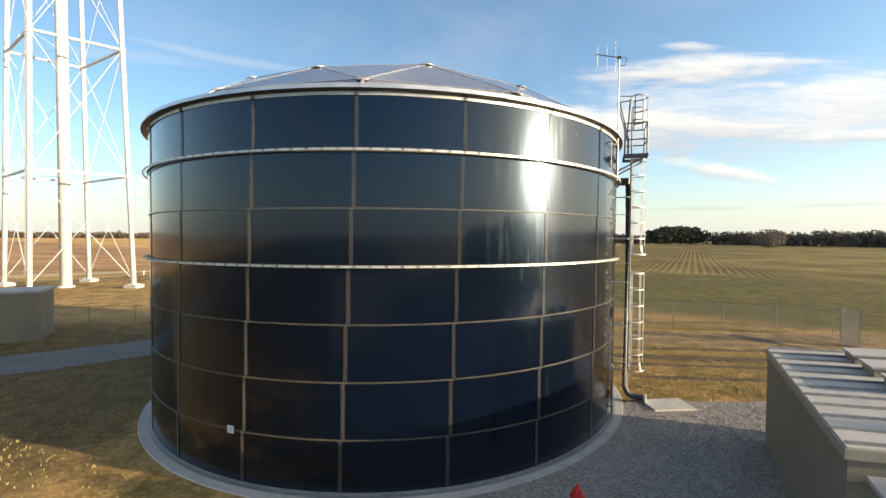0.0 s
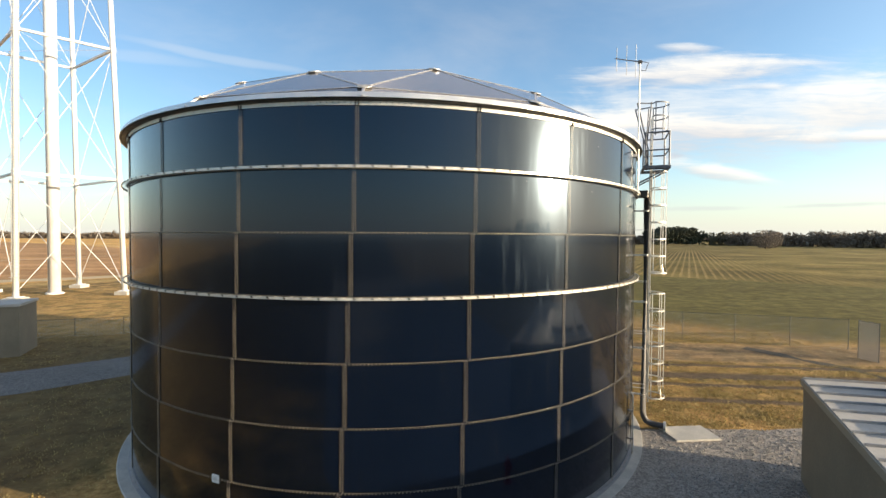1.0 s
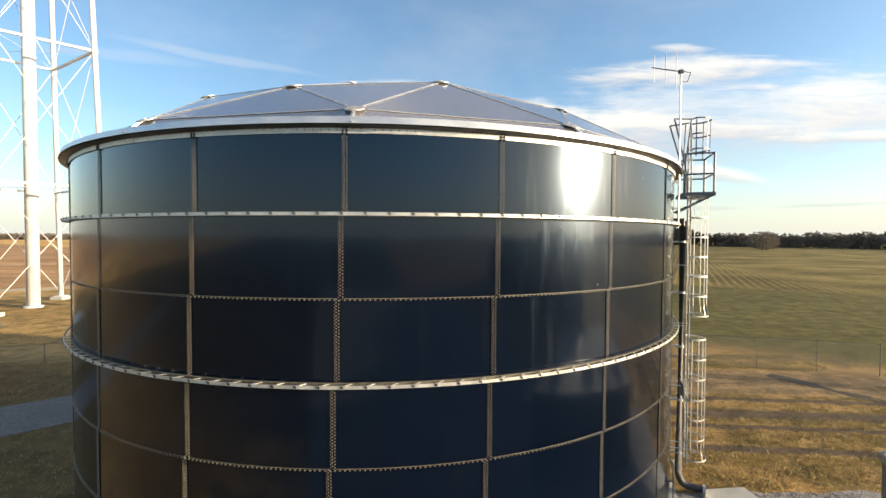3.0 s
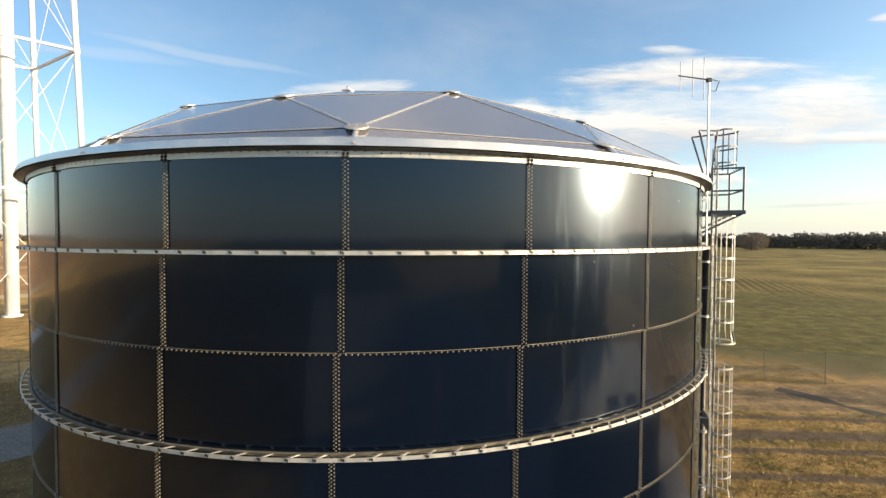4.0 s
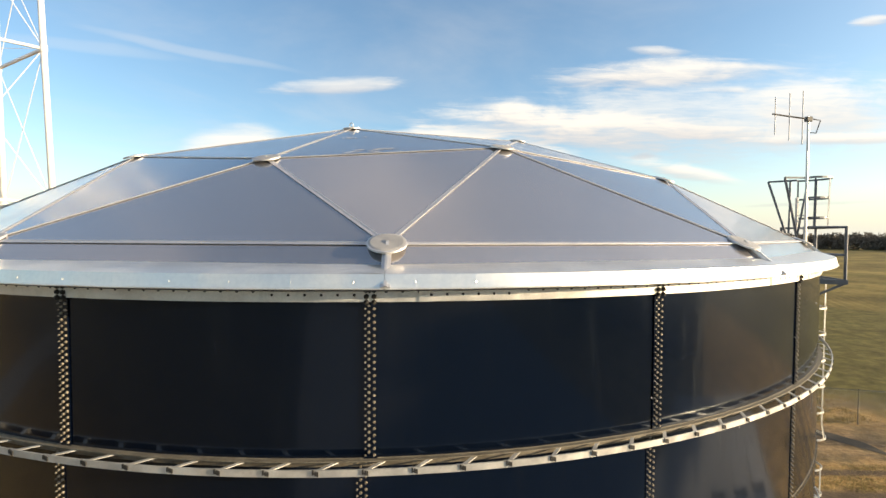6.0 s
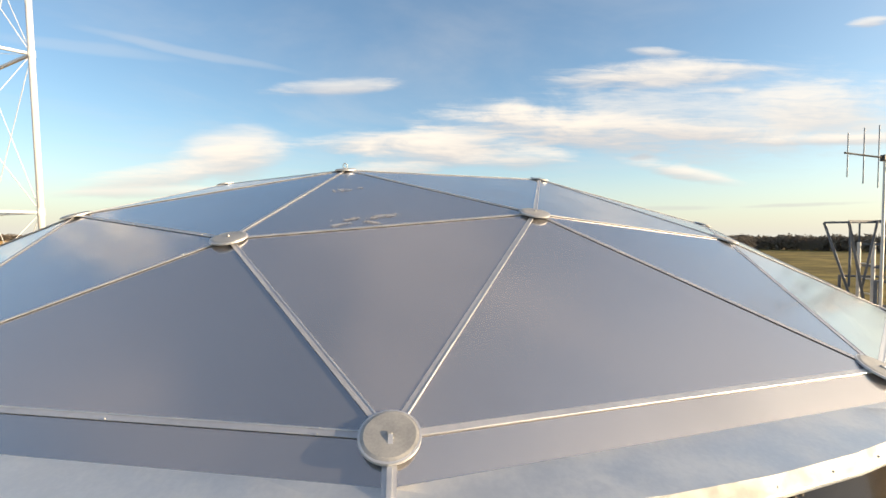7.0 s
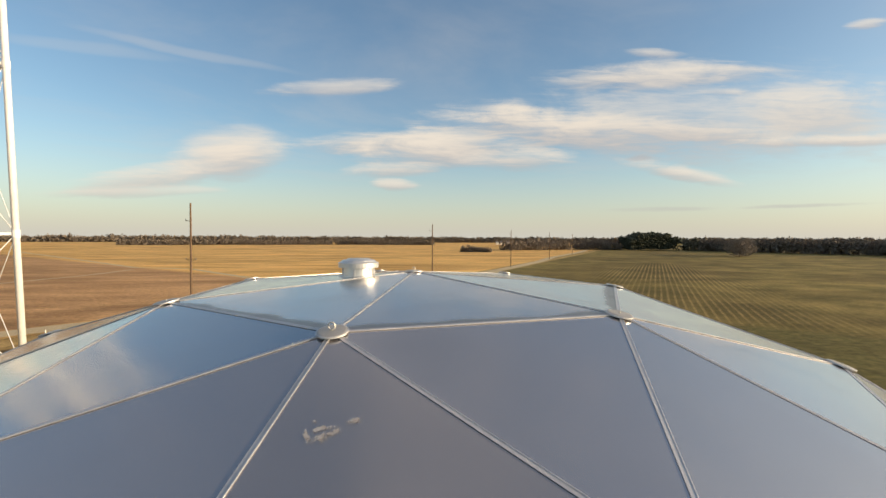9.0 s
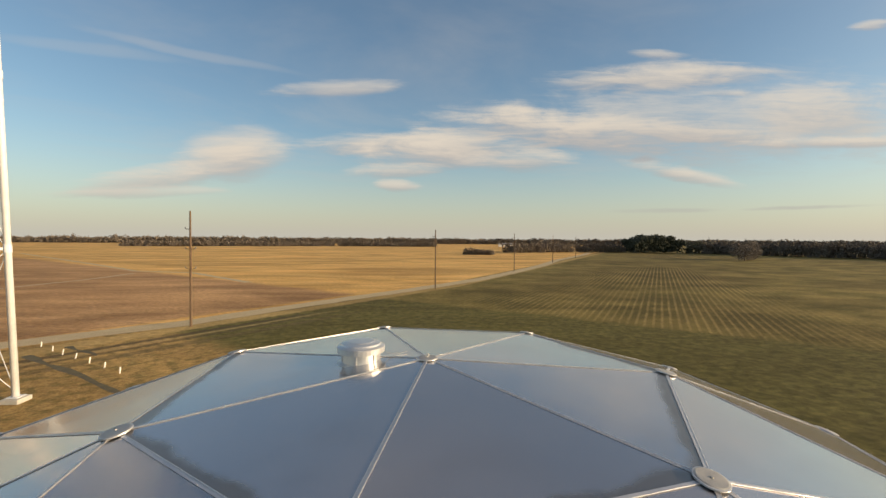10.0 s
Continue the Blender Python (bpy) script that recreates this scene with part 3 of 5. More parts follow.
# ---- the bolted tank ----
R, SHEETS, RINGS, SHEET_H, TOP = 9.20, 22, 7, 1.4, 9.80
STEP = 360.0 / SHEETS
SEAM0, DRIFT = -89.76, -0.415
tank = thing("water_tank", Matrix(), "glossy blue-black bolted steel water tank on a concrete footing", "water tank")


def seam_angle(k, i):
    return SEAM0 + k * STEP + DRIFT * (i + 0.5)


def sheet_mesh(r):
    bm = bmesh.new()
    lathe(bm, [(r, 0.0), (r, SHEET_H)], 10, 0.0, STEP, closed=False)
    for f in bm.faces:
        f.smooth = True
    lathe(bm, [(r - 0.0005, 0.0), (r - 0.0005, SHEET_H), (r - 0.012, SHEET_H), (r - 0.012, 0.0)], 10, 0.0, STEP)
    return mesh_of("shell_sheet", bm, "shell")


sheets = [sheet_mesh(R), sheet_mesh(R + 0.006)]
for i in range(RINGS):
    z = TOP - SHEET_H * (i + 1)
    for k in range(SHEETS):
        place("shell_sheet", sheets[i % 2], tank, pose(0, 0, z, 0, 0, seam_angle(k, i)))


def bolt_rows(name, places, fixed=0.015, h=0.013):
    """Many small domed bolt caps, each given by angle and height on the shell."""
    seg, verts, faces = 6, [], []
    for r, deg, z, *size in places:
        rb = size[0] if size else fixed
        a = radians(deg)
        n, t = Vector((math.cos(a), math.sin(a), 0)), Vector((-math.sin(a), math.cos(a), 0))
        c, base = n * r + Vector((0, 0, z)), len(verts)
        for f, d in ((1.0, 0.0), (0.72, h)):
            for j in range(seg):
                w = 2 * math.pi * j / seg
                verts.append(c + n * d + t * (rb * f * math.cos(w)) + Vector((0, 0, rb * f * math.sin(w))))
        for j in range(seg):
            j2 = (j + 1) % seg
            faces.append((base + j, base + j2, base + seg + j2, base + seg + j))
        faces.append(tuple(base + seg + j for j in range(seg)))
    me = bpy.data.meshes.new(name)
    me.from_pydata([tuple(v) for v in verts], [], faces)
    me.materials.append(M["bolt"])
    return me


# vertical laps
bm = bmesh.new()
half = math.degrees(0.052 / R)
lathe(bm, [(R + 0.002, 0.0), (R + 0.002, SHEET_H), (R + 0.011, SHEET_H), (R + 0.011, 0.0)], 2, -half, half)
lap = mesh_of("lap_joint", bm, "shell")
for i in range(RINGS):
    z0 = TOP - SHEET_H * (i + 1)
    spots = []
    for k in range(SHEETS):
        a = seam_angle(k, i)
        place("lap_joint", lap, tank, pose(0, 0, z0, 0, 0, a))
        for c, (off, size) in enumerate(((-0.040, 0.009), (-0.012, 0.0135), (0.030, 0.0135))):
            for b in range(26):
                spots.append((R + 0.010, a + math.degrees(off / R), z0 + 0.028 + 0.0535 * b + 0.026 * (c % 2), size))
    tagged(place("lap_bolts", bolt_rows("lap_bolts", spots), tank, None, "rows of tan bolt caps on the upright laps"), kind="stuff")
# level laps
for i in range(1, RINGS):
    z = TOP - SHEET_H * i
    bm = bmesh.new()
    lathe(bm, [(R + 0.002, z - 0.005), (R + 0.002, z + 0.005), (R + 0.010, z + 0.005), (R + 0.010, z - 0.005)], 132)
    part("level_joint", bm, "ledge", tank)
    if i not in (1, 3):
        n = int(2 * math.pi * R / 0.082)
        spots = [(R + 0.010, 360.0 * j / n, z - 0.022) for j in range(n)]
        tagged(place("level_bolts", bolt_rows("level_bolts", spots, 0.014, 0.016), tank, None, "row of tan bolt caps on the level lap"), kind="stuff")

# base angle and footing
bm = bmesh.new()
lathe(bm, [(R + 0.004, 0.02), (R + 0.004, 0.11), (R + 0.016, 0.11), (R + 0.016, 0.032), (R + 0.10, 0.032), (R + 0.10, 0.02)], 132)
part("base_angle", bm, "galv_dark", tank)
bm = bmesh.new()
lathe(bm, [(R - 0.6, -0.1), (R - 0.6, 0.02), (R + 0.36, 0.02), (R + 0.39, -0.005), (R + 0.39, -0.1)], 96)
tagged(part("tank_footing", bm, "concrete"), "pale concrete ring footing under the tank", "footing", kind="structure")

# top flange with its bolt holes
bm = bmesh.new()
lathe(bm, [(R + 0.012, TOP - 0.14), (R + 0.012, TOP - 0.02), (R + 0.024, TOP - 0.02), (R + 0.024, TOP - 0.14)], 132)
part("top_flange", bm, "galv", tank, "galvanised top flange with bolt holes")
n = int(2 * math.pi * R / 0.13)
me = bolt_rows("flange_hole_row", [(R + 0.0235, 360.0 * j / n, TOP - 0.055) for j in range(n)], 0.015, 0.002)
me.materials.clear(), me.materials.append(M["hole"])
tagged(place("flange_hole_row", me, tank, None, "dark bolt holes in the top flange"), kind="stuff")
bm = bmesh.new()
lathe(bm, [(R + 0.024, -0.135), (R + 0.024, -0.032), (R + 0.031, -0.032), (R + 0.031, -0.135)], 4, 0.0, 5.2)
splice = mesh_of("flange_splice", bm, "galv")
hole = bolt_rows("splice_hole", [(R + 0.0305, 0.0, -0.083, 0.013)], 0.013, 0.002)
hole.materials.clear(), hole.materials.append(M["hole"])
for k in range(SHEETS):
    p = place("flange_splice", splice, tank, pose(0, 0, TOP, 0, 0, seam_angle(k, 0) + 2.4 + 8.6 * (k % 2)))
    for j in range(6):
        place("splice_hole", hole, p, pose(0, 0, 0, 0, 0, 0.6 + 0.8 * j))
for k in range(SHEETS):
    a = seam_angle(k, 0)
    bm = bmesh.new()
    for off in (-0.03, 0.03):
        for zz in (0.045, 0.095, 0.14):
            p = polar(R + 0.03, a + math.degrees(off / R), TOP - zz)
            bmesh.ops.create_icosphere(bm, subdivisions=1, radius=0.024, matrix=Matrix.Translation(p))
    part("seam_cap", bm, "sealant", tank)


def stiffener(z, r_out):
    """A web stiffener: an outer flat bar held off the shell by slanted clips."""
    bm = bmesh.new()
    lathe(bm, [(r_out - 0.012, z - 0.028), (r_out - 0.012, z + 0.026), (r_out, z + 0.026), (r_out, z - 0.028)], 176)
    part("stiffener_bar", bm, "galv", tank, "galvanised steel wind stiffener bar")
    bm = bmesh.new()
    lathe(bm, [(R + 0.008, z - 0.03), (R + 0.008, z + 0.03), (R + 0.05, z + 0.03), (R + 0.05, z + 0.02), (R + 0.018, z + 0.02), (R + 0.018, z - 0.03)], 132)
    part("stiffener_angle", bm, "ledge", tank)


stiffener(TOP - SHEET_H - 0.03, R + 0.17)
stiffener(TOP - 3 * SHEET_H - 0.0, R + 0.17)
bm = bmesh.new()
bar(bm, (R + 0.02, 0.12, 0.014), (R + 0.160, -0.02, 0.012), 0.030, 0.008)
box(bm, 0.010, 0.09, 0.050, Matrix.Translation((R + 0.155, -0.02, 0.0)))
clip = mesh_of("stiffener_clip", bm, "galv")
bm = bmesh.new()
box(bm, 0.010, 0.048, 0.008, Matrix.Translation((R + 0.173, -0.02, 0.0)))
for dt in (-0.018, 0.002, 0.018):
    box(bm, 0.014, 0.013, 0.034, Matrix.Translation((R + 0.172, -0.02 + dt, 0.004 - dt * 0.3)))
nut = mesh_of("clip_bolt", bm, "hole")
for z in (TOP - SHEET_H - 0.03, TOP - 3 * SHEET_H):
    for j in range(156):
        m = pose(0, 0, z, 0, 0, 360.0 * j / 156)
        c = place("stiffener_clip", clip, tank, m)
        if -170 < 360.0 * j / 156 - 360 < -5:
            place("clip_bolt", nut, c)

# small plate on the shell
plate = thing("data_plate", Matrix.Translation((0, 0, 0)), "small white data plate bolted to the tank shell", "sign")
pm = pose(0, 0, 1.39, 0, 0, -111.1) @ Matrix.Translation((R + 0.018, 0, 0))
bm = bmesh.new()
box(bm, 0.008, 0.21, 0.19, pm, 0.003)
part("plate", bm, "sign", plate)
for dz, w in ((0.06, 0.13), (0.03, 0.16), (0.0, 0.10), (-0.03, 0.15), (-0.06, 0.12)):
    bm = bmesh.new()
    box(bm, 0.002, w, 0.010, pm @ Matrix.Translation((0.0052, 0, dz)))
    part("print_line", bm, "ink", plate)

# ---- the aluminium dome ----
PHI, FOLD = -102.07, 7
S1, S2 = 360.0 / FOLD, 180.0 / FOLD
node = {("a", 0): Vector((0, 0, 12.58))}
for k in range(FOLD):
    node[(1, k)] = polar(4.141, PHI + S1 * k, 12.269)
for k in range(2 * FOLD):
    node[(2, k)] = polar(7.198, PHI + S2 * k, 11.153) if k % 2 == 0 else polar(6.745, PHI + S2 * k, 11.440)
    node[(3, k)] = polar(9.01, PHI + S2 * (k + 0.5), 10.116)
    node[(4, k)] = polar(9.385, PHI + S2 * (k + 0.5), 9.775)
dome = thing("dome_roof", Matrix.Translation((0, 0, TOP)), "faceted aluminium dome roof of triangular sheets on the tank", "roof")
down = Matrix.Translation((0, 0, -TOP))
tris, edges = [], set()
for k in range(FOLD):
    k1 = (k + 1) % FOLD
    tris.append((("a", 0), (1, k), (1, k1)))
    e, mdl, e2 = (2, 2 * k), (2, 2 * k + 1), (2, (2 * k + 2) % (2 * FOLD))
    tris += [((1, k), e, mdl), ((1, k), mdl, (1, k1)), ((1, k1), mdl, e2)]
for k in range(2 * FOLD):
    k1 = (k + 1) % (2 * FOLD)
    tris += [((2, k), (3, k), (2, k1)), ((2, k1), (3, k), (3, k1))]


def run_off(bm, pts):
    """UVs in metres: nearness to the sheet's lowest edge, and the way along it."""
    lo = min(((pts[i], pts[(i + 1) % 3]) for i in range(3)), key=lambda e: e[0].z + e[1].z)
    d = (lo[1] - lo[0]).normalized()
    uv = bm.loops.layers.uv.new("run_off")
    for f in bm.faces:
        for l in f.loops:
            w = l.vert.co - lo[0]
            l[uv].uv = (1.0 - (w - d * w.dot(d)).length, w.dot(d))


for t in tris:
    pts = [node[n] for n in t]
    c = sum(pts, Vector()) / 3
    bm = bmesh.new()
    sheet(bm, [p + (c - p) * 0.006 for p in pts], 0.006)
    if t[0] == ("a", 0):
        run_off(bm, pts)
    part("roof_sheet", bm, "dome", dome, m=down)
    for a, b in zip(t, t[1:] + t[:1]):
        edges.add(tuple(sorted((a, b), key=str)))
dots = bmesh.new()
for a, b in sorted(edges, key=str):
    p, q = node[a], node[b]
    d = (q - p).normalized()
    up = ((p + q) * 0.5 - Vector((0, 0, -8.0))).normalized()
    side = d.cross(up).normalized()
    up = side.cross(d).normalized()
    p, q = p + d * 0.10, q - d * 0.10
    mm = Matrix((side, d, up)).transposed().to_4x4()
    mm.translation = (p + q) / 2 + up * 0.004
    bm = bmesh.new()
    ln = (q - p).length
    box(bm, 0.050, ln, 0.004, mm)
    bat = part("batten", bm, "batten", dome, m=down)
    # brighter strip added on the sunward side as the batten's sunlit edge
    bm = bmesh.new()
    box(bm, 0.010, ln, 0.005, mm @ Matrix.Translation((0.018 if side.x > 0 else -0.018, 0, 0.004)), 0.0015)
    part("batten_lip", bm, "alu_dull", bat)
    for j in range(int(ln / 1.3)):
        for s in (-0.030, 0.030):
            bmesh.ops.create_cone(dots, cap_ends=True, segments=5, radius1=0.006, radius2=0.004, depth=0.006, matrix=mm @ Matrix.Translation((s * 0.6, -ln / 2 + 0.3 + 1.3 * j, 0.006)))
tagged(part("batten_screws", dots, "alu_dull", dome, "bright screw heads along the battens", m=down), kind="stuff")
bm = bmesh.new()
lathe(bm, [(0.0, 0.018), (0.05, 0.018), (0.14, 0.016), (0.160, 0.009), (0.162, -0.01), (0.0, -0.01)], 28, closed=False)
bmesh.ops.create_cone(bm, cap_ends=True, segments=8, radius1=0.016, radius2=0.012, depth=0.016, matrix=Matrix.Translation((0, 0, 0.022)))
hub = mesh_of("hub_cover", bm, "hub")
bm = bmesh.new()
lathe(bm, [(0.158, -0.01), (0.170, -0.01), (0.170, 0.007), (0.158, 0.010)], 28)
rim = mesh_of("hub_skirt", bm, "alu_dull")
for key in node:
    if key[0] == 4:
        continue
    p = node[key]
    n = (p - Vector((0, 0, -8.0))).normalized()
    m = Matrix.Translation(p + n * 0.008) @ n.to_track_quat("Z", "Y").to_matrix().to_4x4()
    h = place("hub_cover", hub, dome, down @ m)
    place("hub_skirt", rim, h, Matrix())
    if key in (("a", 0), (1, 0)):
        bm = bmesh.new()
        e = 0.5 if key[0] == "a" else 0.75
        tube(bm, [(0.050 * e * math.cos(w), 0, 0.02 + e * (0.055 + 0.055 * math.sin(w))) for w in [radians(-90 + 360 * j / 14) for j in range(15)]], 0.0075, 6)
        part("lifting_eye", bm, "galv", h, "galvanised lifting eye", True)
# eave: sheet band, flashing and drip edge between neighbouring ribs
for k in range(2 * FOLD):
    k1 = (k + 1) % (2 * FOLD)
    a, b, c, d = node[(3, k)], node[(3, k1)], node[(4, k)], node[(4, k1)]
    up = ((a - c).normalized().cross((d - c).normalized()))
    up = up if up.z > 0 else -up
    am, bmid = a.lerp(c, 0.50), b.lerp(d, 0.50)
    bm = bmesh.new()
    sheet(bm, [a, b, bmid, am], 0.006)
    part("eave_sheet", bm, "dome", dome, m=down)
    o = up.normalized() * 0.012
    ang = PHI + S2 * (k + 0.5)
    bm, lip = bmesh.new(), bmesh.new()
    out_k = polar(0.008, ang + S2 / 2, 0.0)
    for j in range(6):
        f0, f1 = j / 6, (j + 1) / 6
        t0, t1 = am.lerp(bmid, f0), am.lerp(bmid, f1)
        u0, u1 = polar(9.362, ang + S2 * f0, 9.885), polar(9.362, ang + S2 * f1, 9.885)
        w0, w1 = polar(9.385, ang + S2 * f0, 9.780), polar(9.385, ang + S2 * f1, 9.780)
        sheet(bm, [t0 + o, t1 + o, u1 + o, u0 + o], 0.010)
        sheet(bm, [u0 + o, u1 + o, w1 + o, w0 + o], 0.010)
        x0, x1 = w0 + out_k, w1 + out_k
        sheet(lip, [w0 + o, w1 + o, x1, x0], 0.014)
    part("eave_flashing", bm, "alu", dome, "bright aluminium eave flashing", m=down)
    part("drip_edge", lip, "alu", dome, m=down)
    bm = bmesh.new()
    bar(bm, a + o * 1.5, c + o * 2.2, 0.075, 0.016)
    bar(bm, a + o * 2.5, c + o * 3.2, 0.026, 0.022)
    part("eave_batten", bm, "alu_dull", dome, m=down)
    bm = bmesh.new()
    for j in range(9):
        q = polar(9.382, ang + S2 * (j + 0.5) / 9, 9.835)
        bmesh.ops.create_cone(bm, cap_ends=True, segments=6, radius1=0.006, radius2=0.004, depth=0.012, matrix=Matrix.Translation(q))
    part("flashing_screws", bm, "alu", dome, m=down)

# black ring added to give the underside of the eave its shade
bm = bmesh.new()
lathe(bm, [(R + 0.034, 9.745), (R + 0.034, 9.775), (9.365, 9.785), (9.370, 9.768)], 84)
part("eave_seal", bm, "black", dome, "dark ring added under the eave for its shade", m=down)

# dried droppings on one sheet and flecks on the shell
pa, pb, pc = node[(1, 0)], node[(2, 0)], node[(2, 1)]
nrm = (pb - pa).cross(pc - pa).normalized()
nrm = nrm if nrm.z > 0 else -nrm
along = (pc - pb).normalized()
across = nrm.cross(along)
rng = random.Random(77)


def smear(spine, name="dried_dropping"):
    """A thin dried film along a spine of (along, across, half width), ragged at its rim."""
    bm = bmesh.new()
    uv = bm.loops.layers.uv.new("film")
    cols, turn = 4 * (len(spine) - 1), rng.uniform(0, 50)
    grid = []
    for i in range(cols + 1):
        f = i / cols * (len(spine) - 1)
        k = min(int(f), len(spine) - 2)
        f -= k
        s0, t0, w0 = (a + (b - a) * f for a, b in zip(spine[k], spine[k + 1]))
        ds, dt = spine[k + 1][0] - spine[k][0], spine[k + 1][1] - spine[k][1]
        dl = math.hypot(ds, dt)
        line = []
        for j in range(5):
            v = (j - 2) / 2
            e = v * w0 * rng.uniform(0.85, 1.15)
            line.append((bm.verts.new(pa + along * (s0 - dt / dl * e) + across * (t0 + ds / dl * e) + nrm * (0.0075 + 0.001 * (1 - v * v))), (i / cols, v)))
        grid.append(line)
    for a, b in zip(grid, grid[1:]):
        for j in range(4):
            quad = (a[j], b[j], b[j + 1], a[j + 1])
            face = bm.faces.new([q[0] for q in quad])
            for l, q in zip(face.loops, quad):
                l[uv].uv = q[1]
    part(name, bm, "film", dome, "pale dried bird droppings", m=down)


smear(((0.06, -2.73, 0.02), (0.18, -2.72, 0.075), (0.30, -2.70, 0.085), (0.42, -2.69, 0.065), (0.62, -2.67, 0.025)))
smear(((-0.16, -2.78, 0.02), (-0.07, -2.74, 0.05), (0.02, -2.70, 0.07), (0.10, -2.66, 0.02)))
smear(((0.04, -2.84, 0.02), (0.13, -2.85, 0.060), (0.21, -2.92, 0.040), (0.33, -2.99, 0.015)))
smear(((-0.28, -2.95, 0.04), (-0.20, -2.90, 0.06), (-0.10, -2.86, 0.055), (0.00, -2.85, 0.03)))
smear(((-0.29, -2.72, 0.016), (-0.21, -2.73, 0.02)))
for stroke in (((-0.23, -1.31, 0.02), (-0.20, -1.39, 0.035), (-0.17, -1.48, 0.02)), ((-0.20, -1.47, 0.015), (-0.10, -1.42, 0.04), (0.00, -1.40, 0.045), (0.08, -1.36, 0.02)), ((0.06, -1.34, 0.025), (0.14, -1.32, 0.045), (0.23, -1.33, 0.015)),
               ((-0.18, -1.36, 0.02), (-0.08, -1.34, 0.035), (0.04, -1.37, 0.02)), ((-0.17, -1.25, 0.015), (-0.12, -1.26, 0.02)), ((-0.08, -1.50, 0.015), (-0.10, -1.45, 0.03), (-0.02, -1.44, 0.02))):
    smear(stroke)
for deg, z, r in ((-57.5, 8.98, 0.018), (-57.1, 9.03, 0.011), (-50.3, 9.28, 0.013), (-60.0, 7.1, 0.010), (-74.0, 8.7, 0.008), (-66.0, 8.2, 0.009), (-52.0, 8.1, 0.010)):
    bm = bmesh.new()
    bmesh.ops.create_icosphere(bm, subdivisions=1, radius=1, matrix=pose(*polar(R + 0.007, deg, z), 0, 0, deg) @ Matrix.Diagonal((0.004, r, r * 1.3, 1)))
    part("pale_fleck", bm, "splash", tank)

# gravity vent near the crown
vent = thing("roof_vent", Matrix.Translation((-1.12, 0.28, 12.43)), "round bright aluminium roof vent with a wide cap", "vent")
bm = bmesh.new()
lathe(bm, [(0.0, 0.0), (0.47, 0.0), (0.47, 0.045), (0.37, 0.06), (0.355, 0.32), (0.0, 0.32)], 36, closed=False)
part("vent_throat", bm, "alu", vent, smooth=False)
bm = bmesh.new()
lathe(bm, [(0.33, 0.26), (0.46, 0.25), (0.47, 0.36), (0.40, 0.39), (0.38, 0.42), (0.28, 0.44), (0.26, 0.455), (0.0, 0.465), (0.0, 0.36)], 36, closed=False)
part("vent_cap", bm, "alu", vent)
for j in range(6):
    bm = bmesh.new()
    box(bm, 0.02, 0.05, 0.24, pose(0, 0, 0.17, 0, 0, 60 * j + 20) @ Matrix.Translation((0.375, 0, 0)))
    part("vent_strap", bm, "alu_dull", vent)
bm = bmesh.new()
tube(bm, [(0.36, 0.05, 0.30), (0.55, 0.10, 0.16), (0.72, 0.20, 0.13), (0.92, 0.36, 0.14)], 0.006, 5)
part("tether_cable", bm, "galv_dark", vent)

for ob in vent.children:
    ob.data.transform(Matrix.Scale(0.86, 4))

# ---- ladder, cage, platform, mast and overflow pipe ----
AZ = -20.5
L_N, L_T = polar(1, AZ, 0), polar(1, AZ + 90, 0)


def lp(r, s, z):
    return L_N * r + L_T * s + Vector((0, 0, z))


ladder = thing("caged_ladder", Matrix.Translation(lp(9.72, 0, 0)), "galvanised caged ladder fixed up the tank side", "ladder")
back = Matrix.Translation(-lp(9.72, 0, 0))
for s in (-0.22, 0.22):
    bm = bmesh.new()
    bar(bm, lp(9.72, s, 1.25), lp(9.72, s, 11.1), 0.02, 0.065)
    part("stringer", bm, "galv", ladder, m=back)
for j in range(33):
    bm = bmesh.new()
    rod(bm, lp(9.72, -0.22, 1.4 + 0.29 * j), lp(9.72, 0.22, 1.4 + 0.29 * j), 0.013, 6)
    part("rung", bm, "galv", ladder, m=back)



def strap(bm, pts, w, h):
    """A level flat strap bent along points, w thick and h high."""
    rows = []
    for i, p in enumerate(pts):
        d = (pts[min(i + 1, len(pts) - 1)] - pts[max(i - 1, 0)]).normalized()
        n = Vector((-d.y, d.x, 0)) * (w / 2)
        v = Vector((0, 0, h / 2))
        rows.append([bm.verts.new(q) for q in (p + n + v, p - n + v, p - n - v, p + n - v)])
    for a, b in zip(rows, rows[1:]):
        for k in range(4):
            bm.faces.new((a[k], a[(k + 1) % 4], b[(k + 1) % 4], b[k]))
    bm.faces.new(rows[0][::-1]), bm.faces.new(rows[-1])
    return bm


def hoop(z, grow=1.0, deep=False):
    pts = [lp(9.72, -0.24, z)]
    for j in range(13):
        w = math.pi * (j / 12.0) - math.pi / 2
        pts.append(lp(9.80 + 0.42 * grow * math.cos(w), 0.36 * grow * math.sin(w), z))
    pts.append(lp(9.72, 0.24, z))
    return strap(bmesh.new(), ([lp(9.22, -0.42, z)] if deep else []) + pts + ([lp(9.22, 0.42, z)] if deep else []), 0.010, 0.042)


for j in range(7):
    part("cage_hoop", hoop(1.42 + 0.60 * j, 1.12 if j == 0 else 1.0), "galv", ladder, m=back)
for j in range(7):
    part("cage_hoop", hoop(5.72 + 0.58 * j, 1.12 if j == 0 else 1.0), "galv", ladder, m=back)
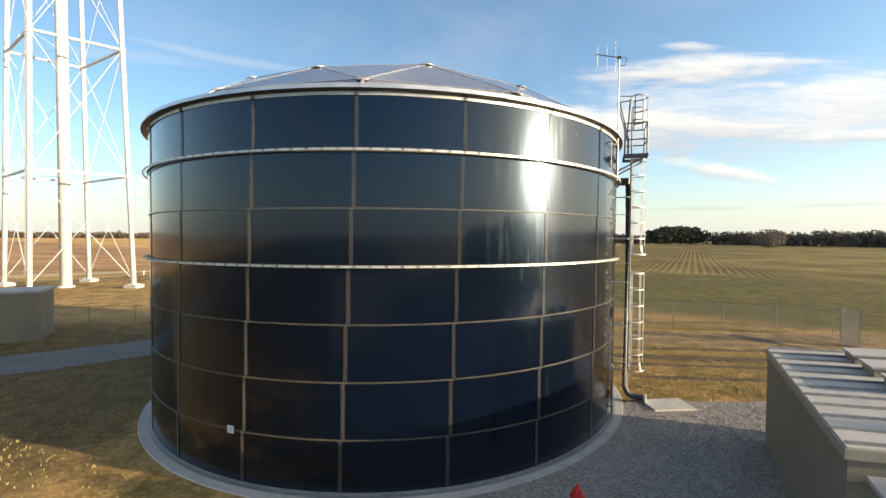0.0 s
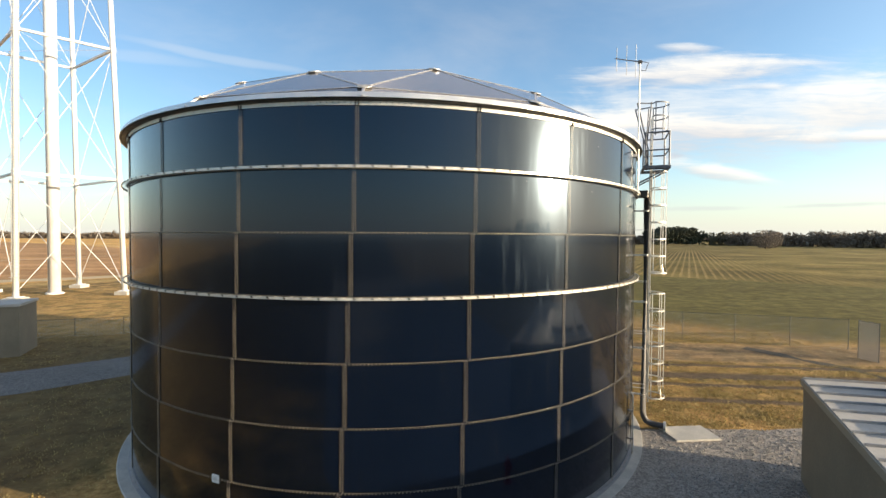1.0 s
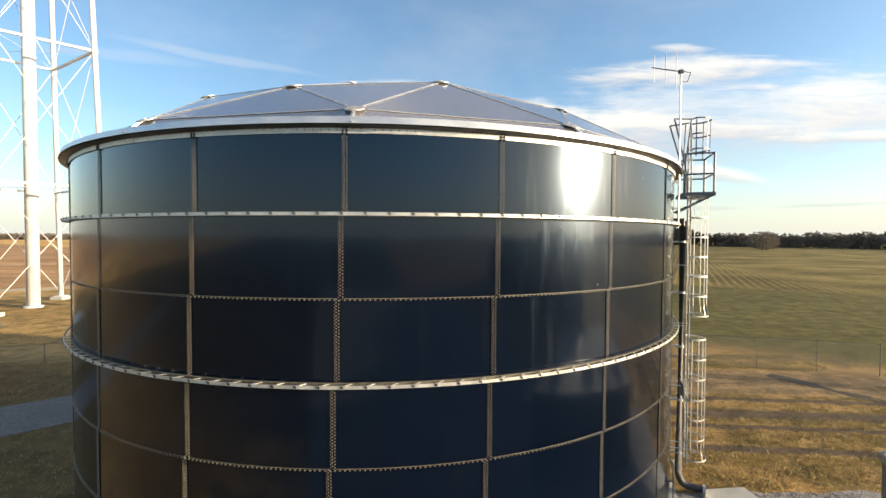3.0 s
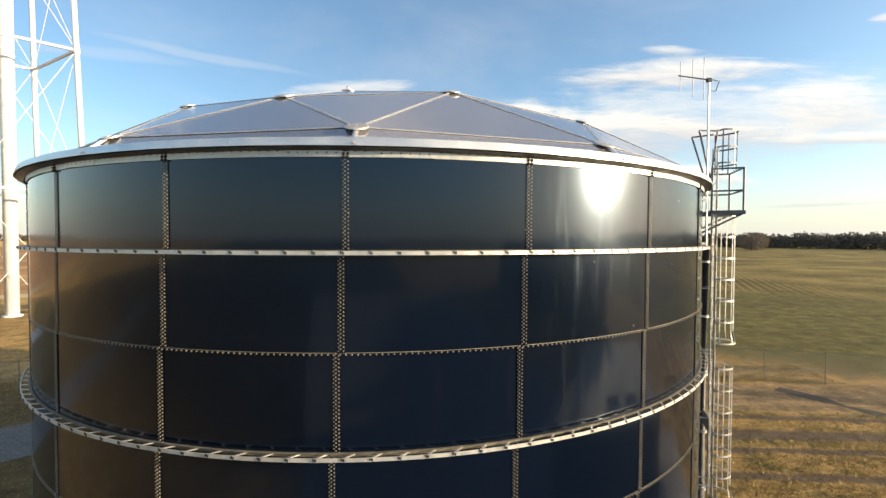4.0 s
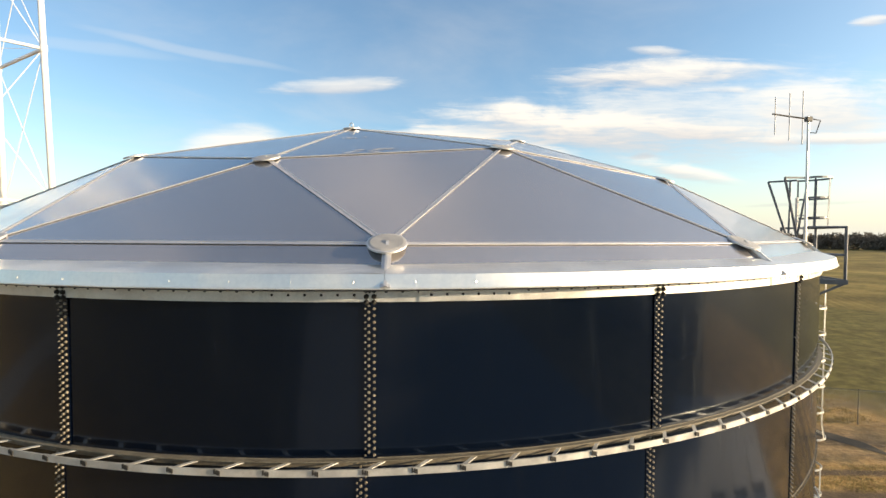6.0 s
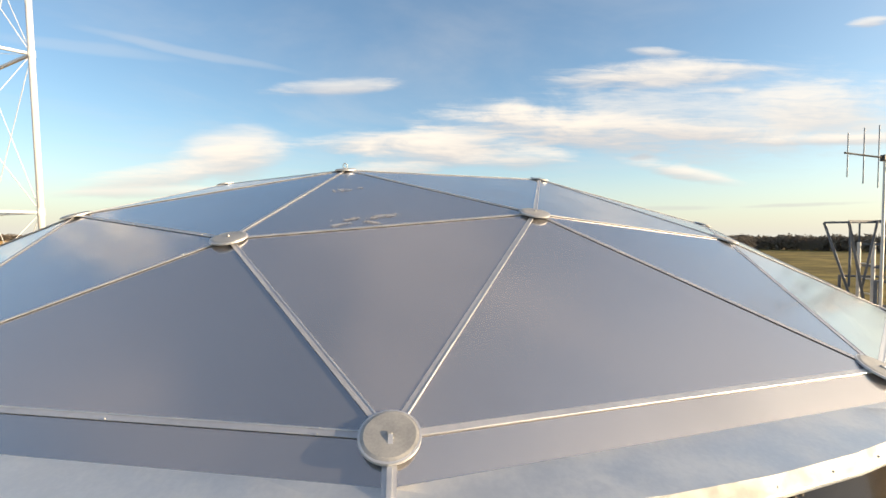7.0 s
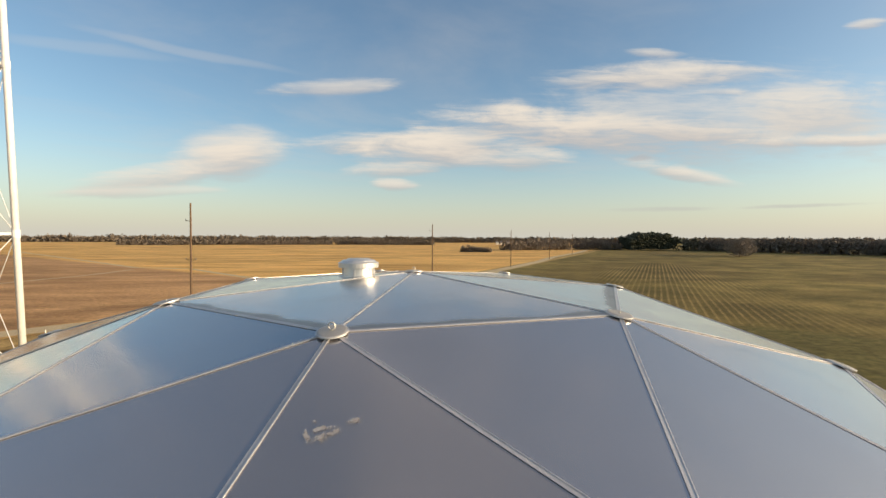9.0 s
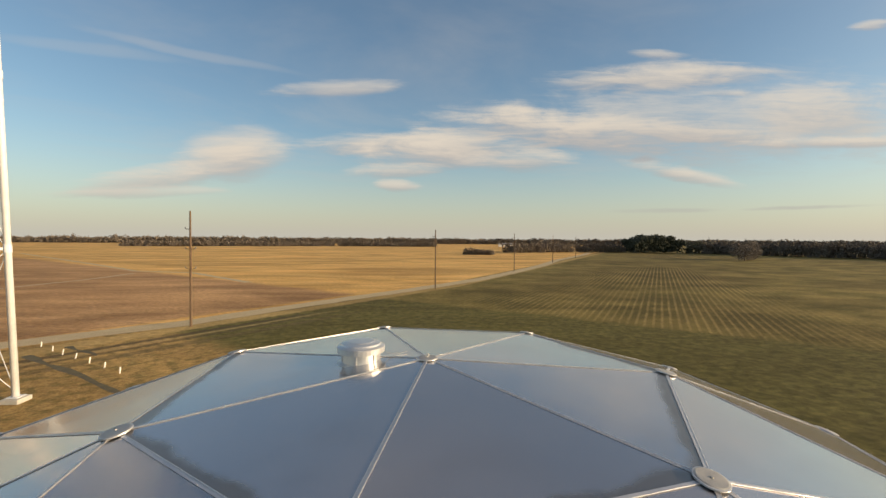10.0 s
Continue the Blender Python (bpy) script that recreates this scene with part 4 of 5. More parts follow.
for z0, z1 in ((1.42, 5.02), (5.72, 9.20)):
    for j in range(5):
        w = math.pi * (j / 4.0) - math.pi / 2
        g1 = 1.12
        a, b = lp(9.80 + 0.42 * math.cos(w), 0.36 * math.sin(w), z0 + 0.3), lp(9.80 + 0.42 * math.cos(w), 0.36 * math.sin(w), z1)
        bm = bmesh.new()
        bar(bm, lp(9.80 + 0.42 * g1 * math.cos(w), 0.36 * g1 * math.sin(w), z0), a, 0.026, 0.008)
        bar(bm, a, b, 0.026, 0.008)
        part("cage_strap", bm, "galv", ladder, m=back)
for z in (1.7, 3.6, 5.4, 7.2, 8.9):
    for s in (-0.22, 0.22):
        bm = bmesh.new()
        bar(bm, lp(R + 0.005, s, z), lp(9.72, s, z), 0.05, 0.01)
        part("standoff", bm, "galv", ladder, m=back)

bm = bmesh.new()
box(bm, 0.03, 0.62, 0.40, pose(*lp(9.60, 0.02, 3.45), 0, 0, AZ), 0.006)
part("ladder_guard", bm, "galv_dark", ladder, "grey guard plate across the ladder", m=Matrix.Translation(-lp(9.72, 0, 0)))

plat = thing("ladder_platform", Matrix.Translation(lp(9.8, -0.3, 9.28)), "grey steel rest platform with guard rails at the roof edge", "platform")
pb = Matrix.Translation(-lp(9.8, -0.3, 9.28))
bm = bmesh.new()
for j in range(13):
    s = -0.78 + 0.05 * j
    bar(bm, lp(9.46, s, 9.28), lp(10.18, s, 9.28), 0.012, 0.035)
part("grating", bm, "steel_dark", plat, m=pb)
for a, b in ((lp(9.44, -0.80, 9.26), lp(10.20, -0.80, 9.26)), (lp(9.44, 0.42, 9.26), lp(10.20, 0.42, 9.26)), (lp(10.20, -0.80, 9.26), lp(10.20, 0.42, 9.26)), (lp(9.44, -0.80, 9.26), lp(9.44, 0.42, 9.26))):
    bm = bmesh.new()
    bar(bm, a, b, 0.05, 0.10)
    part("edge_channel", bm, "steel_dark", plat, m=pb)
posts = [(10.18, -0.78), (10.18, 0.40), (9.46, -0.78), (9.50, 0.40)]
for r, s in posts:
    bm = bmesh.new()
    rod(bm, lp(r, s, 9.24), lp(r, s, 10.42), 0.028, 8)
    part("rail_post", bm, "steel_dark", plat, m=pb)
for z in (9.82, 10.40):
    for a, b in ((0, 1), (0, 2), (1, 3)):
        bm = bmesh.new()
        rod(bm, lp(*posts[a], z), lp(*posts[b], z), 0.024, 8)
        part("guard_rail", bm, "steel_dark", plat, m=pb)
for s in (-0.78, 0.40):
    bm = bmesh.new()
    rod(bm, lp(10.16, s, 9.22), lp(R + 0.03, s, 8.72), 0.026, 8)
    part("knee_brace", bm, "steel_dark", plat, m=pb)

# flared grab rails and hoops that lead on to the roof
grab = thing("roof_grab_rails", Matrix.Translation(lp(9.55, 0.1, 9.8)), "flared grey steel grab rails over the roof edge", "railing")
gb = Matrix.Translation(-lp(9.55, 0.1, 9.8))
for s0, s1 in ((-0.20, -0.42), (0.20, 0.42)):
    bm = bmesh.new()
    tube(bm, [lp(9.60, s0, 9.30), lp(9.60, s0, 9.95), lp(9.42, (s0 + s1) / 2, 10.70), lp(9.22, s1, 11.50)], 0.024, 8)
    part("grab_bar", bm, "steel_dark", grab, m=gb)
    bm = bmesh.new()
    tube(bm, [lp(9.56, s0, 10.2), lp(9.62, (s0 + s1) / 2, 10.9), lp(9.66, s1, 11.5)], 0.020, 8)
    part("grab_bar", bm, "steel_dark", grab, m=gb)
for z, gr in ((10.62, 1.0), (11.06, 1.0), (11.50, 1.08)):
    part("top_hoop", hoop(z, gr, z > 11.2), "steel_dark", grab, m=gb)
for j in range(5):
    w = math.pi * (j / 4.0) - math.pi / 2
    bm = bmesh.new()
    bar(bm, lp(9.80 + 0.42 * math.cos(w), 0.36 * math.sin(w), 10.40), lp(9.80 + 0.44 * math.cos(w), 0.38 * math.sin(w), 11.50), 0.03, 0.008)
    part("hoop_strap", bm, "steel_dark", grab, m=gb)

MX, MY = 8.13, -4.53
mast = thing("antenna_mast", Matrix.Translation((MX, MY, 8.3)), "slim galvanised mast with a dark three-element antenna", "antenna")
bm = bmesh.new()
rod(bm, (0, 0, 0.0), (0, 0, 4.28), 0.022, 10)
part("mast_pole", bm, "galv", mast)
for z in (0.15, 1.25):
    bm = bmesh.new()
    box(bm, 0.16, 0.10, 0.06, Matrix.Translation((-0.07, 0.035, z)))
    part("mast_bracket", bm, "galv_dark", mast)
bd = polar(1, 188, 0)
bm = bmesh.new()
rod(bm, bd * -0.08 + Vector((0, 0, 4.22)), bd * 0.86 + Vector((0, 0, 4.27)), 0.016, 8)
part("boom", bm, "black", mast, "dark antenna boom")
bm = bmesh.new()
box(bm, 0.12, 0.08, 0.10, Matrix.Translation((0, 0, 4.22)), 0.01)
part("boom_clamp", bm, "black", mast)
for d, ln in ((0.14, 0.52), (0.46, 0.46), (0.80, 0.36)):
    bm = bmesh.new()
    c = bd * d + Vector((0, 0, 4.24))
    rod(bm, c - Vector((0, 0, ln)), c + Vector((0, 0, ln)), 0.009, 6)
    part("element", bm, "galv_dark", mast)
bm = bmesh.new()
tube(bm, [bd * -0.06 + Vector((0, 0, 4.24)), bd * -0.22 + Vector((0, 0, 4.22)), bd * -0.30 + Vector((0, 0, 4.22)), bd * -0.20 + Vector((0, 0, 3.96)), bd * -0.04 + Vector((0, 0, 3.96))], 0.010, 6)
part("coax_loop", bm, "black", mast)

pipe = thing("overflow_pipe", Matrix.Translation(lp(9.66, 0.62, 0)), "dark grey overflow pipe with an elbow outlet beside the ladder", "pipe")
ob_ = Matrix.Translation(-lp(9.66, 0.62, 0))
bm = bmesh.new()
tube(bm, [lp(9.66, 0.62, 8.55), lp(9.66, 0.62, 0.62), lp(9.68, 0.61, 0.42), lp(9.76, 0.59, 0.27), lp(9.90, 0.56, 0.20), lp(10.12, 0.52, 0.19), lp(10.34, 0.48, 0.19)], 0.105, 14)
part("downpipe", bm, "pipe", pipe, smooth=True, m=ob_)
bm = bmesh.new()
rod(bm, lp(10.32, 0.484, 0.19), lp(10.40, 0.47, 0.19), 0.165, 18)
part("outlet_flange", bm, "galv", pipe, "galvanised outlet flange", m=ob_)
for z in (1.2, 2.9, 4.6, 6.3, 7.9):
    bm = bmesh.new()
    rod(bm, lp(9.66, 0.62, z - 0.03), lp(9.66, 0.62, z + 0.03), 0.122, 14)
    bar(bm, lp(R + 0.01, 0.62, z), lp(9.60, 0.62, z), 0.06, 0.05)
    part("pipe_clamp", bm, "galv", pipe, m=ob_)
bm = bmesh.new()
box(bm, 0.55, 0.30, 0.26, pose(*lp(9.42, 0.62, 8.50), 0, 0, AZ), 0.02)
part("weir_box", bm, "black", pipe, m=ob_)

slab = thing("concrete_splash_pad", pose(10.62, -3.42, 0.0, 0, 0, 4), "flat pale concrete splash pad on the gravel", "concrete slab")
bm = bmesh.new()
box(bm, 1.62, 1.08, 0.10, Matrix.Translation((0, 0, 0.02)), 0.012)
part("slab", bm, "concrete", slab)

gauge = thing("sample_pipe", Matrix.Translation(polar(R + 0.10, -31, 0)), "thin galvanised sample pipe up the tank wall", "pipe")
bm = bmesh.new()
tube(bm, [(0, 0, 0.0), (0, 0, 1.9), (-0.05, 0.03, 2.0)], 0.022, 8)
part("riser", bm, "galv", gauge, smooth=True)
for z in (0.5, 1.4):
    bm = bmesh.new()
    box(bm, 0.12, 0.05, 0.04, pose(0, 0, z, 0, 0, -31) @ Matrix.Translation((-0.04, 0, 0)))
    part("pipe_strap", bm, "galv_dark", gauge)

hyd = thing("fire_hydrant", Matrix.Translation((5.12, -9.95, 0.0)), "bright red fire hydrant on the gravel", "hydrant")
bm = bmesh.new()
lathe(bm, [(0.0, 0.0), (0.17, 0.0), (0.17, 0.04), (0.105, 0.05), (0.10, 0.50), (0.135, 0.51), (0.135, 0.55), (0.115, 0.56), (0.10, 0.64), (0.06, 0.70), (0.0, 0.715)], 20, closed=False)
part("barrel", bm, "red", hyd, smooth=False)
for ang, r0 in ((0, 0.055), (90, 0.07), (180, 0.055)):
    bm = bmesh.new()
    d = polar(1, ang - 60, 0)
    rod(bm, d * 0.08 + Vector((0, 0, 0.42)), d * 0.19 + Vector((0, 0, 0.42)), r0, 10)
    part("nozzle_cap", bm, "red", hyd)
bm = bmesh.new()
rod(bm, (0, 0, 0.70), (0, 0, 0.77), 0.025, 5)
part("stem_nut", bm, "red", hyd)

# ---- the water tower legs ----
TX, TY = -43.4, 33.2
tower = thing("water_tower", Matrix.Translation((TX, TY, 0)), "tall white steel water tower on braced legs with a riser pipe", "water tower")
tb = Matrix.Translation((-TX, -TY, 0))
# foot of each leg, and where it has leaned to at 30 m
feet = {k: ((TX + dx, TY + dy), (TX + 0.87 * dx, TY + 0.87 * dy)) for k, dx, dy in (("a", 8.5, -0.4), ("b", -2.2, 6.2), ("c", 1.4, -6.2), ("d", -8.0, 0.5))}


def leg_at(k, z):
    (x0, y0), (x1, y1) = feet[k]
    return Vector((x0 + (x1 - x0) * z / 30.0, y0 + (y1 - y0) * z / 30.0, z))


for k in feet:
    bm = bmesh.new()
    rod(bm, leg_at(k, 0.45), leg_at(k, 48), 0.27, 16, 0.25)
    leg = part("leg", bm, "white", tower, m=tb, smooth=True)
    bm = bmesh.new()
    box(bm, 1.0, 1.0, 0.08, Matrix.Translation(leg_at(k, 0.46)), 0.02)
    part("base_plate", bm, "white", leg)
    bm = bmesh.new()
    box(bm, 1.5, 1.5, 0.42, Matrix.Translation((leg_at(k, 0).x, leg_at(k, 0).y, 0.2)), 0.04)
    part("pier", bm, "concrete", leg, "concrete leg pier")
LEVELS = (13.4, 28.4, 42.5)
pairs = (("a", "b"), ("b", "d"), ("d", "c"), ("c", "a"))
for z in LEVELS:
    for p, q in pairs:
        bm = bmesh.new()
        bar(bm, leg_at(p, z), leg_at(q, z), 0.22, 0.24)
        part("strut", bm, "white", tower, m=tb)
    for k in feet:
        bm = bmesh.new()
        rod(bm, leg_at(k, z - 0.35), leg_at(k, z + 0.35), 0.31, 12)
        part("joint_plate", bm, "white", tower, m=tb)
for z0, z1 in zip((0.9,) + LEVELS, LEVELS + (56.0,)):
    z1 = min(z1, 48.0) if z0 > 40 else z1
    for p, q in pairs:
        for s, e in ((p, q), (q, p)):
            bm = bmesh.new()
            rod(bm, leg_at(s, z0), leg_at(e, z1), 0.034, 6)
            part("tie_rod", bm, "white", tower, m=tb)
bm = bmesh.new()
rod(bm, (TX, TY, 0.0), (TX, TY, 48), 0.60, 24)
rise = part("riser_pipe", bm, "white", tower, "thick white riser pipe", True, m=tb)
bm = bmesh.new()
rod(bm, (TX, TY, 0.0), (TX, TY, 0.18), 0.85, 24)
part("riser_flange", bm, "white", rise)
for z in LEVELS:
    for k in feet:
        bm = bmesh.new()
        rod(bm, (TX, TY, z), leg_at(k, z), 0.022, 5)
        part("stay_rod", bm, "white", tower, m=tb)
# ladder with its hoops up one leg
bm = bmesh.new()
off = Vector((0.62, -0.75, 0))
side = Vector((0.20, 0.16, 0))
for s in (-1, 1):
    bar(bm, leg_at("c", 2.2) + off + side * s, leg_at("c", 48) + off + side * s, 0.05, 0.05)
part("tower_ladder", bm, "galv", tower, "galvanised ladder up one leg", m=tb)
for j in range(148):
    z = 2.6 + 0.3 * j
    bm = bmesh.new()
    rod(bm, leg_at("c", z) + off - side, leg_at("c", z) + off + side, 0.025, 5)
    part("rung", bm, "galv", tower, m=tb)
    if j % 4 == 0:
        bm = bmesh.new()
        c = leg_at("c", z) + off
        ring = [c + Vector((0.36 * math.cos(w) + 0.18, 0.36 * math.sin(w) - 0.22, 0)) for w in [2 * math.pi * i / 10 for i in range(11)]]
        tube(bm, ring, 0.022, 5)
        part("cage_hoop", bm, "galv", tower, m=tb)

# ---- the two sheds ----
FAR = Vector((12.2, -6.25, 0))
W_D, E_D = polar(1, 241.0, 0), polar(1, -13.0, 0)
shed = thing("pump_house", Matrix.Translation(FAR), "low beige block pump house with a pale ribbed metal roof", "building")
sb = Matrix.Translation(-FAR)
LW, LE, HW = 7.25, 11.0, 2.78


def sp(a, b, z):
    return FAR + W_D * a + E_D * b + Vector((0, 0, z))


def prism(bm, pts, z0, z1):
    lo, hi = [bm.verts.new(p + Vector((0, 0, z0))) for p in pts], [bm.verts.new(p + Vector((0, 0, z1))) for p in pts]
    bm.faces.new(lo[::-1]), bm.faces.new(hi)
    for i in range(len(pts)):
        j = (i + 1) % len(pts)
        bm.faces.new((lo[i], lo[j], hi[j], hi[i]))
    return bm


for a0, a1, b0, b1 in ((0, LW, 0, 0.2), (0, LW, LE - 0.2, LE), (0, 0.2, 0.2, LE - 0.2), (LW - 0.2, LW, 0.2, LE - 0.2)):
    bm = bmesh.new()
    prism(bm, [sp(a0, b0, 0), sp(a1, b0, 0), sp(a1, b1, 0), sp(a0, b1, 0)], 0.0, HW)
    part("block_wall", bm, "beige", shed, m=sb)
for a0, a1, b0, b1 in ((-0.06, LW + 0.06, -0.06, 0.0), (LW, LW + 0.06, 0.0, LE), (-0.06, 0.0, 0.0, LE)):
    bm = bmesh.new()
    prism(bm, [sp(a0, b0, 0), sp(a1, b0, 0), sp(a1, b1, 0), sp(a0, b1, 0)], HW - 0.05, HW + 0.12)
    part("fascia", bm, "fascia", shed, m=sb)
bm = bmesh.new()
prism(bm, [sp(-0.02, -0.02, 0), sp(LW + 0.02, -0.02, 0), sp(LW + 0.02, LE, 0), sp(-0.02, LE, 0)], HW + 0.0, HW + 0.145)
roof = part("roof_deck", bm, "roof", shed, "pale ribbed metal roof", m=sb)
# ribs darker than the roof metal: their shaded sides are put into the colour
for j in range(12):
    a = 0.10 + 0.64 * j
    bm = bmesh.new()
    prism(bm, [sp(a - 0.012, -0.03, 0), sp(a + 0.012, -0.03, 0), sp(a + 0.012, LE, 0), sp(a - 0.012, LE, 0)], HW + 0.145, HW + 0.205)
    part("standing_seam", bm, "galv_dark", roof)
for a in (0.65, 1.95, 3.35):
    hood = bmesh.new()
    prism(hood, [sp(a, 1.85, 0), sp(a + 0.8, 1.85, 0), sp(a + 0.8, 4.2, 0), sp(a, 4.2, 0)], HW + 0.15, HW + 0.36)
    h = part("roof_hood", hood, "fascia", shed, "boxed metal roof hood with a pale lid", m=sb)
    bm = bmesh.new()
    prism(bm, [sp(a - 0.05, 1.78, 0), sp(a + 0.85, 1.78, 0), sp(a + 0.85, 4.3, 0), sp(a - 0.05, 4.3, 0)], HW + 0.36, HW + 0.41)
    part("hood_lid", bm, "roof", h)
# lean-to canopy on the near gable
bm = bmesh.new()
prism(bm, [sp(LW + 0.06, 0.25, 0), sp(LW + 0.9, 0.25, 0), sp(LW + 0.9, 4.0, 0), sp(LW + 0.06, 4.0, 0)], 2.42, 2.50)
part("door_canopy", bm, "roof", shed, m=sb)

hut = thing("valve_hut", Matrix.Translation((-22.0, 6.4, 0)), "small beige block hut with a flat pale roof", "building")
hd, he = polar(1, 206, 0), polar(1, 116, 0)
for a0, a1, b0, b1 in ((0, 6.0, 0, 0.2), (0, 6.0, 2.4, 2.6), (0, 0.2, 0.2, 2.4), (5.8, 6.0, 0.2, 2.4)):
    bm = bmesh.new()
    prism(bm, [hd * a0 + he * b0, hd * a1 + he * b0, hd * a1 + he * b1, hd * a0 + he * b1], 0.0, 2.86)
    part("block_wall", bm, "beige", hut)
bm = bmesh.new()
prism(bm, [hd * -0.08 + he * -0.08, hd * 6.08 + he * -0.08, hd * 6.08 + he * 2.68, hd * -0.08 + he * 2.68], 2.86, 3.0)
part("flat_roof", bm, "roof", hut, "flat pale metal roof")

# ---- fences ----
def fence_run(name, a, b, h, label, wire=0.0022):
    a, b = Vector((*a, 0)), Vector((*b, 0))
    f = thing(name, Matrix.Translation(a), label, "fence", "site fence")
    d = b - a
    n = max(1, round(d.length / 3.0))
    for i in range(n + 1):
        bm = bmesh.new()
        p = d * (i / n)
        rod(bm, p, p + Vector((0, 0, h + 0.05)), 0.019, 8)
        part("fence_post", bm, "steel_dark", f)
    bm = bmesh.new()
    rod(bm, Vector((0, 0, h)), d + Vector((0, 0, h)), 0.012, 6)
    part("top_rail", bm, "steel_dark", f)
    bm = bmesh.new()
    u, pitch, ln = d.normalized(), 0.07, d.length
    w, t = Vector((0, 0, wire)), u.cross(Vector((0, 0, 1))) * wire
    for j in range(int((ln + h) / pitch)):
        c = pitch * j - h
        lo, hi = max(c, 0.0), min(c + h, ln)
        if hi - lo < 0.05:
            continue
        for s, e in (((lo, lo - c), (hi, hi - c)), ((lo, h - lo + c), (hi, h - hi + c))):
            s, e = u * s[0] + Vector((0, 0, s[1])), u * e[0] + Vector((0, 0, e[1]))
            bm.faces.new([bm.verts.new(q) for q in (s - w, e - w, e + w, s + w)])
            bm.faces.new([bm.verts.new(q) for q in (s - t, e - t, e + t, s + t)])
    tagged(part("chain_link", bm, "galv", f, "fine galvanised chain-link mesh"), kind="stuff")
    return f


fence_run("chain_link_fence", (12.5, 12.5), (27.5, 8.2), 1.9, "galvanised chain-link fence on slim posts in the grass")
fence_run("chain_link_fence", (26.3, 6.35), (26.45, 5.3), 2.2, "bright chain-link gate panel catching the low sun", 0.012)
fence_run("chain_link_fence", (-28.5, 9.8), (-12.0, 14.5), 1.2, "low galvanised chain-link fence behind the hut")

# ---- line poles, stakes ----
def line_pole(m, h, arms):
    p = thing("utility_pole", m, "tall weathered timber utility pole with short arms", "utility pole", "poles along the lane")
    bm = bmesh.new()
    rod(bm, (0, 0, 0), (0, 0, h), 0.20, 10, 0.13)
    part("pole", bm, "pole", p)
    for z, s in arms:
        bm = bmesh.new()
        rod(bm, (0, 0, h - z), (s * 0.95, s * -0.35, h - z + 0.12), 0.05, 6)
        part("arm", bm, "pole", p)
        bm = bmesh.new()
        rod(bm, (s * 0.95, s * -0.35, h - z + 0.10), (s * 0.95, s * -0.35, h - z + 0.42), 0.06, 8)
        part("insulator", bm, "galv_dark", p)
    return p


line_pole(pose(-36.2, 65.2, 0), 18.7, ((3.0, -1), (6.2, -1), (6.2, 1), (9.4, 1), (9.4, -1)))
line_pole(pose(6.0, 117.6, 0), 17.0, ((2.0, -1), (4.0, 1)))
line_pole(pose(45.0, 185.2, 0), 16.8, ((2.0, -1), (4.0, 1)))
line_pole(pose(85.6, 255.2, 0), 16.6, ((2.0, -1), (4.0, 1)))
line_pole(pose(127.0, 326.0, 0), 16.4, ((2.0, -1), (4.0, 1)))

stake = thing("marker_stake", pose(-48.9, 52.6, 0, 0, 6, 0), "short white marker stake in the verge", "stake", "white stakes by the lane")
bm = bmesh.new()
rod(bm, (0, 0, -0.02), (0, 0, 0.62), 0.07, 8)
part("stake_body", bm, "stake", stake)
bm = bmesh.new()
rod(bm, (0, 0, 0.62), (0, 0, 0.70), 0.07, 8, 0.02)
part("stake_tip", bm, "stake", stake)
for i, (x, y) in enumerate(((-45.6, 50.2), (-43.1, 48.5), (-40.2, 46.6), (-37.2, 44.6), (-34.2, 42.6), (-31.3, 40.6))):
    copy_thing(stake, pose(x, y, 0, 0, 6 + (i % 3) * 3, 20 * i))

# ---- woods and trees ----
ico = bmesh.new()
bmesh.ops.create_icosphere(ico, subdivisions=1, radius=1)
BALL_V = np.array([v.co[:] for v in ico.verts])
BALL_F = [[v.index for v in f.verts] for f in ico.faces]
ico.free()


OCT_V = np.array([(1, 0, 0), (0, 1, 0), (-1, 0, 0), (0, -1, 0), (0, 0, 1), (0, 0, -1)], float)
OCT_F = [[0, 1, 4], [1, 2, 4], [2, 3, 4], [3, 0, 4], [1, 0, 5], [2, 1, 5], [3, 2, 5], [0, 3, 5]]


def clumps(name, blobs, mat, rough=0.35, seed=1, coarse=False):
    """Many small ragged clumps (x, y, z, rx, rz) in one mesh."""
    ICO_V, ICO_F = (OCT_V, OCT_F) if coarse else (BALL_V, BALL_F)
    rs = np.random.RandomState(seed)
    vs, fs = [], []
    for x, y, z, rx, rz in blobs:
        k = len(vs) * len(ICO_V)
        w = ICO_V * (1 + rs.uniform(-rough, rough, (len(ICO_V), 1)))
        vs.append(w * (rx, rx, rz) + (x, y, z))
        fs += [[k + i for i in f] for f in ICO_F]
    me = bpy.data.meshes.new(name)
    me.from_pydata(np.concatenate(vs).tolist(), [], fs)
    me.materials.append(M[mat])
    return me


def sprays(name, blobs, mat, seed=1, per=18):
    """Thin twiggy crowns: each clump (x, y, z, rx, rz) is a loose spray of small slivers."""
    rs = np.random.RandomState(seed)
    b = np.repeat(np.array(blobs), per, axis=0)
    n = len(b)
    way = rs.normal(size=(n, 3))
    way *= (rs.uniform(0.1, 1.0, (n, 1)) ** 0.5) / np.linalg.norm(way, axis=1, keepdims=True)
    mid = b[:, :3] + way * b[:, [3, 3, 4]]
    mid[:, 2] = np.maximum(mid[:, 2], 0.2)
    corner = mid[:, None, :] + rs.normal(size=(n, 3, 3)) * b[:, 3][:, None, None] * (0.40, 0.40, 0.46)
    me = bpy.data.meshes.new(name)
    me.from_pydata(corner.reshape(-1, 3).tolist(), [], np.arange(3 * n).reshape(-1, 3).tolist())
    me.materials.append(M[mat])
    return me


